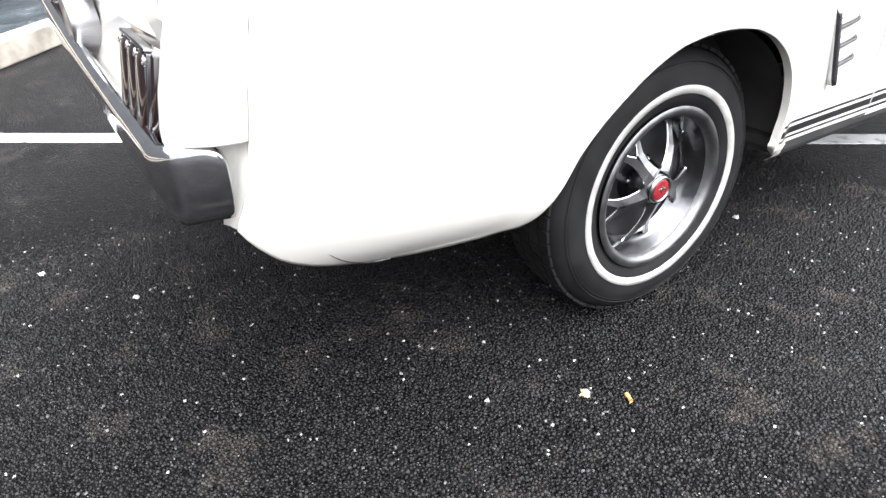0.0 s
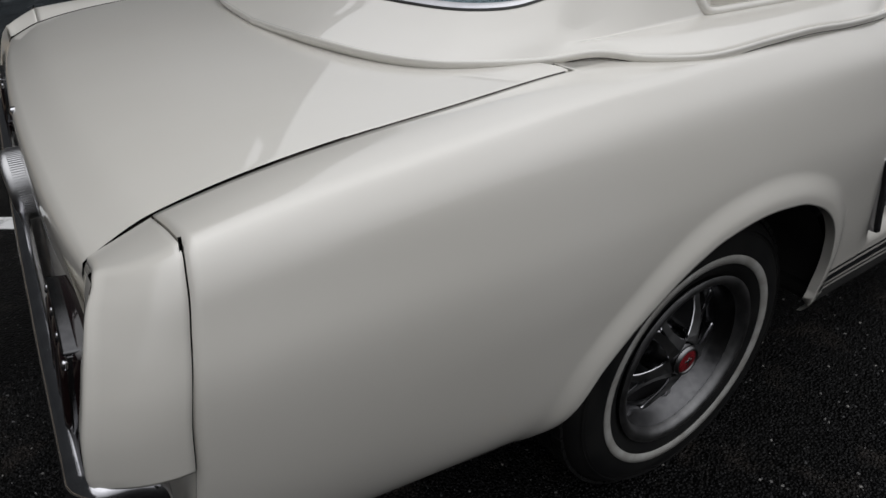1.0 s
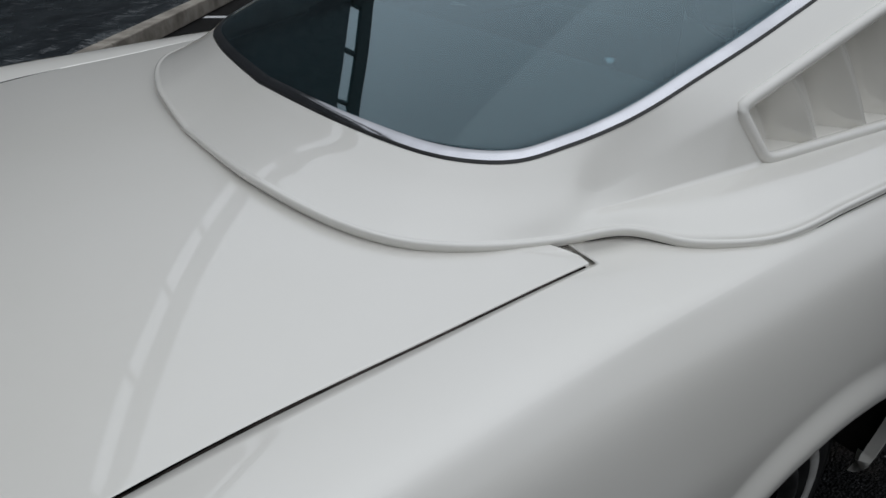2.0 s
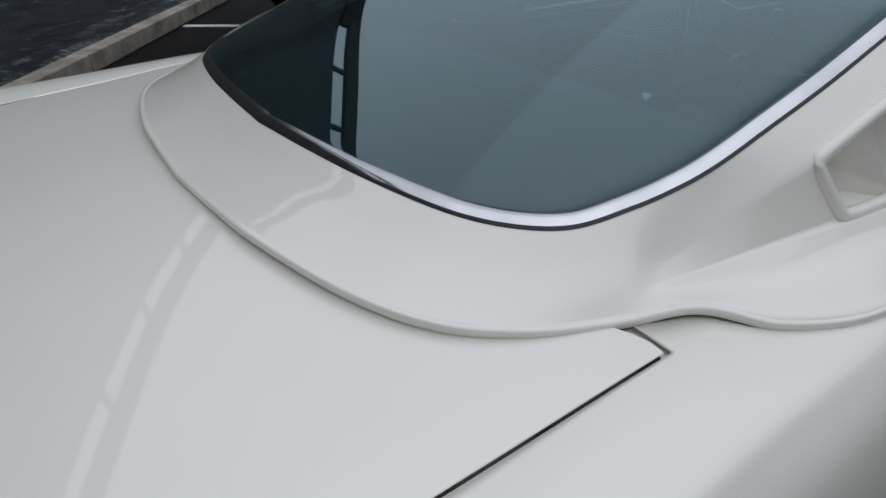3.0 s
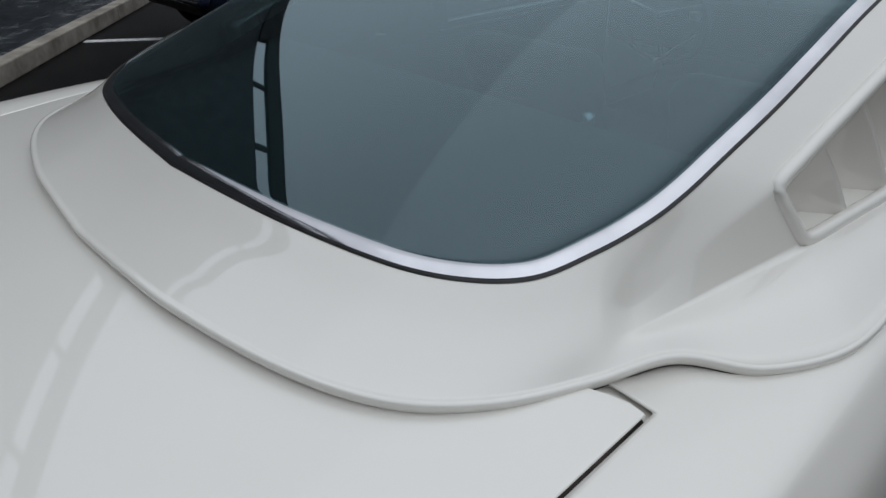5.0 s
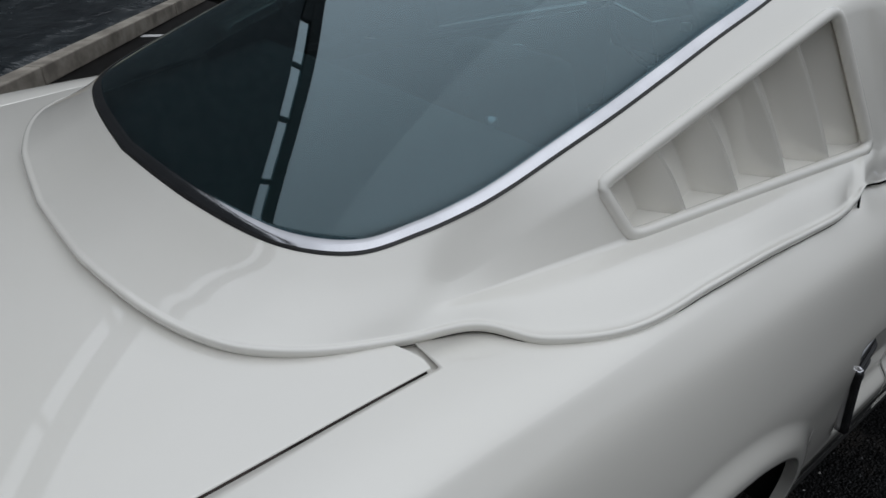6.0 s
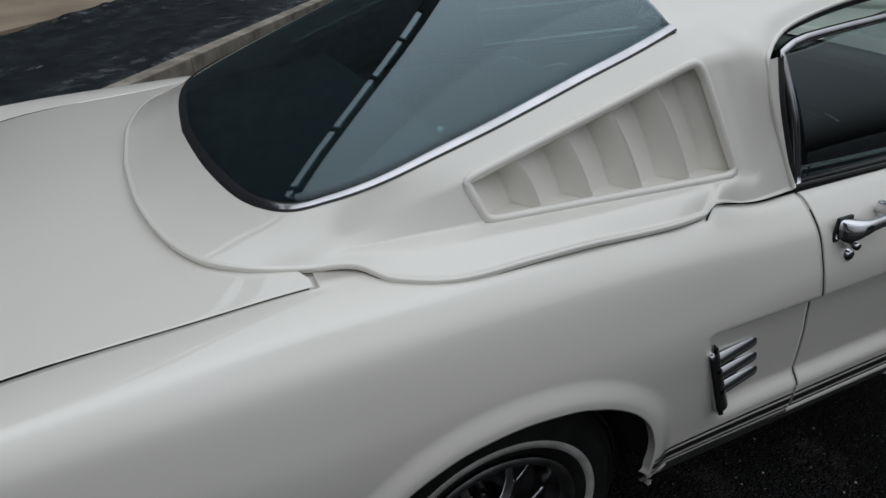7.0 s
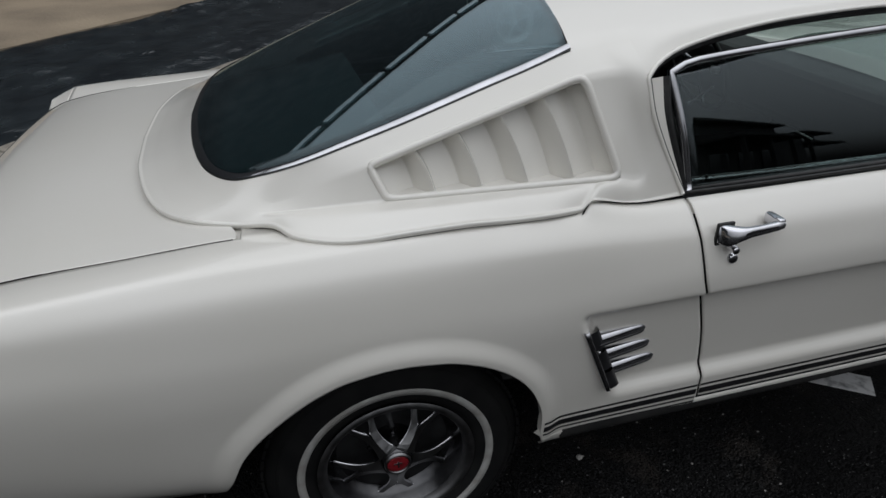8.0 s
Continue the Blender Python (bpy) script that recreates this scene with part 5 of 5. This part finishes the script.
# ---- kerb ----
for k in range(16):
    s0 = -13.75 + 2.92 * k
    slab("kerb_stone", s0, s0 + 2.905, 2.84, 2.99, 0.0, 0.15, STONE, "weathered tan concrete kerb stone", "kerb stone", "", 0.012)["group"] = "kerb stones along the lot"

# ---- things lying on the asphalt ----
LITTER = vary(material("dry_leaf_brown", (0.4, 0.3, 0.2), 0.8), (0.22, 0.14, 0.07), (0.5, 0.4, 0.28), 80.0)
PEBBLE = vary(material("pale_pebble", (0.35, 0.34, 0.32), 0.8), (0.25, 0.24, 0.22), (0.45, 0.44, 0.42), 90.0)
BUTT = vary(material("orange_filter_paper", (0.55, 0.25, 0.06), 0.8), (0.45, 0.2, 0.05), (0.62, 0.32, 0.1), 90.0)
butt = rod("cigarette_butt", [(0, 0, 0), (0.022, 0.004, 0)], 0.0042, BUTT, None, "", sides=10)
tagged(butt, "crushed orange cigarette filter on the asphalt", "cigarette butt")
butt.location = (-0.29, -1.028, 0.0045)
butt.rotation_euler = (0, 0, radians(60))


def flake(at, size, mat, label, category, seed):
    rnd = random.Random(seed)
    n = 11
    ring = [(size * (0.6 + 0.5 * rnd.random()) * math.cos(2 * math.pi * k / n), size * (0.5 + 0.5 * rnd.random()) * math.sin(2 * math.pi * k / n)) for k in range(n)]
    v = [(x, y, 0.001) for x, y in ring] + [(x * 0.7, y * 0.7, 0.004 + 0.004 * rnd.random()) for x, y in ring] + [(0, 0, 0.007)]
    f = [(k, (k + 1) % n, n + (k + 1) % n, n + k) for k in range(n)] + [(n + k, n + (k + 1) % n, 2 * n) for k in range(n)]
    ob = mesh_object(category.replace(" ", "_"), v, f, mat, None)
    ob.location = (at[0], at[1], 0)
    return tagged(ob, label, category)


flake((-0.349, -0.954), 0.016, LITTER, "small pale dried leaf scrap on the asphalt", "leaf scrap", 1)
flake((0.593, -0.645), 0.014, PEBBLE, "small pale pebble on the asphalt", "pebble", 2)
flake((-1.079, -0.009), 0.01, PEBBLE, "small pale pebble on the asphalt", "pebble", 3)
flake((-1.282, 0.271), 0.012, PEBBLE, "small pale pebble on the asphalt", "pebble", 4)
flake((-0.536, -0.855), 0.006, PEBBLE, "small pale pebble on the asphalt", "pebble", 5)

# ---- dark blue car in the next space ----
def alloy(at, side, owner):
    w = new("wheel")
    w.parent = owner
    w.location, w.scale = at, (1, -side, 1)
    tagged(w, "silver alloy wheel with five spokes")
    tyre = lathe("tyre", [(0.19, -0.075), (0.215, -0.09), (0.26, -0.094), (0.297, -0.082), (0.309, -0.03), (0.31, 0.0), (0.309, 0.03), (0.3, 0.08), (0.19, 0.075)], RUBBER, w, "black tyre", 64)
    lathe("rim", [(0.2, -0.078), (0.196, -0.088), (0.188, -0.088), (0.18, -0.07), (0.17, -0.03), (0.165, 0.02)], SILVER, w, steps=64)
    lathe("drum", [(0.0001, -0.008), (0.165, -0.006)], CHARCOAL, w, steps=48)
    lathe("hub", [(0.0001, -0.078), (0.028, -0.076), (0.034, -0.066), (0.036, -0.01)], SILVER, w, steps=32)
    for k in range(5):
        base = 0.5 + 2 * math.pi * k / 5
        line = [(r * math.cos(base), y, r * math.sin(base)) for r, y in ((0.025, -0.07), (0.07, -0.072), (0.12, -0.074), (0.182, -0.076))]
        rod("spoke", spline(line, 8), np.interp(np.linspace(0, 1, 8), (0, 1), (0.014, 0.026)), SILVER, w, sides=10, flat=0.4)
    return w


BLUE = vary(material("dark_blue_paint", (0.008, 0.012, 0.03), 0.25, 0.0, 1.0), (0.006, 0.009, 0.024), (0.01, 0.015, 0.036), 4.0)
other = empty("parked_car", (0.3, 0.1, 0), "dark blue saloon car parked in the next space", "car")
rows = []
for x, w, lo, top in ((1.32, 0.70, 0.42, 0.74), (1.34, 0.78, 0.36, 0.82), (1.5, 0.84, 0.32, 0.9), (2.2, 0.87, 0.30, 0.94), (3.2, 0.88, 0.30, 0.95), (4.4, 0.87, 0.30, 0.92), (5.2, 0.86, 0.32, 0.86), (5.55, 0.80, 0.36, 0.76), (5.6, 0.72, 0.42, 0.68)):
    half = [(w * 0.86, lo), (w * 0.97, lo + 0.06), (w, lo + 0.25 * (top - lo)), (w, lo + 0.6 * (top - lo)), (w * 0.97, top - 0.06), (w * 0.9, top - 0.015), (w * 0.6, top), (0, top + 0.012)]
    rows.append([(x, 5.15 - y, z) for y, z in half] + [(x, 5.15 + y, z) for y, z in half[-2::-1]])
sheet("body", rows, BLUE, other)
part("underbody", box_bm(4.1, 1.5, 0.1, (3.46, 5.15, 0.36), 0.03), BLACK, other)
rows = []
for x, w, z in ((2.0, 0.72, 0.935), (2.35, 0.66, 1.22), (2.6, 0.62, 1.36), (3.2, 0.62, 1.40), (3.7, 0.62, 1.38), (4.0, 0.66, 1.25), (4.45, 0.72, 0.935)):
    rows.append([(x, 5.15 - 0.76, 0.93), (x, 5.15 - w, z - 0.03 if z > 1 else z), (x, 5.15 - w * 0.8, z), (x, 5.15, z + 0.02), (x, 5.15 + w * 0.8, z), (x, 5.15 + w, z - 0.03 if z > 1 else z), (x, 5.15 + 0.76, 0.93)])
sheet("cabin", rows, BLUE, other)
PANE = vary(material("dark_window_pane", (0.015, 0.018, 0.02), 0.08), (0.01, 0.012, 0.014), (0.022, 0.026, 0.03), 0.5)
for xa, xb in ((2.55, 3.15), (3.22, 3.85)):
    sheet("window", [[(xa, 5.15 - 0.755, 0.96), (xa + 0.04, 5.15 - 0.665, 1.31)], [(xb, 5.15 - 0.755, 0.96), (xb - 0.06, 5.15 - 0.665, 1.31)]], PANE, other, "dark side window", thick=0.006)
part("bumper", box_bm(0.12, 1.66, 0.12, (1.31, 5.15, 0.5), 0.04, 3), BLUE, other, "", True)
for x in (2.3, 4.85):
    for side in (-1, 1):
        alloy((x - 0.3, 5.15 + side * 0.79, 0.31), side, other)
for z, r, spans in ((0.375, 0.012, ((2.36, 4.2),)), (0.3, 0.006, ((2.36, 2.95), (3.08, 4.1)))):
    for xa, xb in spans:
        rod("sill_strip", [(x, 4.265, z) for x in np.linspace(xa, xb, 6)], r, SILVER, other, "pale strip along the sill", sides=10)

# ---- buildings round the lot, seen as reflections ----
BRICK = vary(material("dark_brick", (0.022, 0.022, 0.022), 0.85), (0.015, 0.015, 0.015), (0.03, 0.029, 0.028), 1.2)
GREY_BRICK = vary(material("grey_brick", (0.095, 0.1, 0.105), 0.85), (0.035, 0.04, 0.044), (0.06, 0.064, 0.068), 1.2)


def turned(ob, s, n, z):
    turn = Matrix(((0.6, -0.8, 0, 0), (0.8, 0.6, 0, 0), (0, 0, 1, 0), (0, 0, 0, 1)))
    ob.matrix_basis = Matrix.Translation(lot(s, n, z)) @ turn
    return ob


tall = turned(empty("office_building", (0, 0, 0), "tall grey brick building with a beam on posts", "building"), 14, 18, 0)
part("wall", box_bm(110, 8, 15.85, (0, 0, 7.925), 0.05), GREY_BRICK, tall)
part("fascia_beam", box_bm(111, 0.25, 1.15, (0, -4.0, 17.33), 0.05), BRICK, tall, "dark beam on short posts above the wall")
part("upper_wall", box_bm(26, 0.3, 0.96, (27.4, -3.95, 16.31), 0.02), BRICK, tall, "dark infill below the beam")
for k in range(16):
    part("post", box_bm(0.32, 0.2, 0.95, (9.0 - 5.25 * k, -3.95, 16.31), 0.02), BRICK, tall)

low = empty("low_building", (28.1, -30.1, 0), "low dark building with a flat overhanging canopy", "building")
low.rotation_euler = (0, 0, radians(-36))
part("wall", box_bm(15, 10, 7.7, (-8.1, -5.6, 3.85), 0.05), BRICK, low)
part("roof", box_bm(16, 12, 0.35, (-8.0, -6.0, 7.9), 0.05), BRICK, low)
part("gallery", box_bm(13.5, 2.2, 0.35, (-8.5, 0.4, 5.2), 0.05), BRICK, low, "long flat gallery roof")
part("step_wall", box_bm(8, 8, 6.3, (4.0, -5, 3.15), 0.05), BRICK, low)
part("canopy", box_bm(9.7, 5, 0.45, (13.1, -3, 7.45), 0.05), BRICK, low, "flat canopy on posts")
part("canopy", box_bm(13.5, 5.4, 0.5, (14.2, -3, 5.15), 0.05), BRICK, low, "lower flat canopy")
part("annexe", box_bm(120, 8, 3.5, (62, -24, 1.75), 0.05), BRICK, low)
for k in range(3):
    part("window", box_bm(2.6, 0.1, 3.2, (-12.6 + 4.2 * k, -0.56, 2.2), 0.02), PANE, low)
for x in (10.5, 12.6):
    part("post", box_bm(0.45, 0.3, 2.1, (x, -1.2, 6.3), 0.02), BRICK, low)
for k in range(4):
    part("post", box_bm(0.22, 0.22, 5.1, (-14.8 + 4.2 * k, 1.2, 2.55), 0.02), BRICK, low)
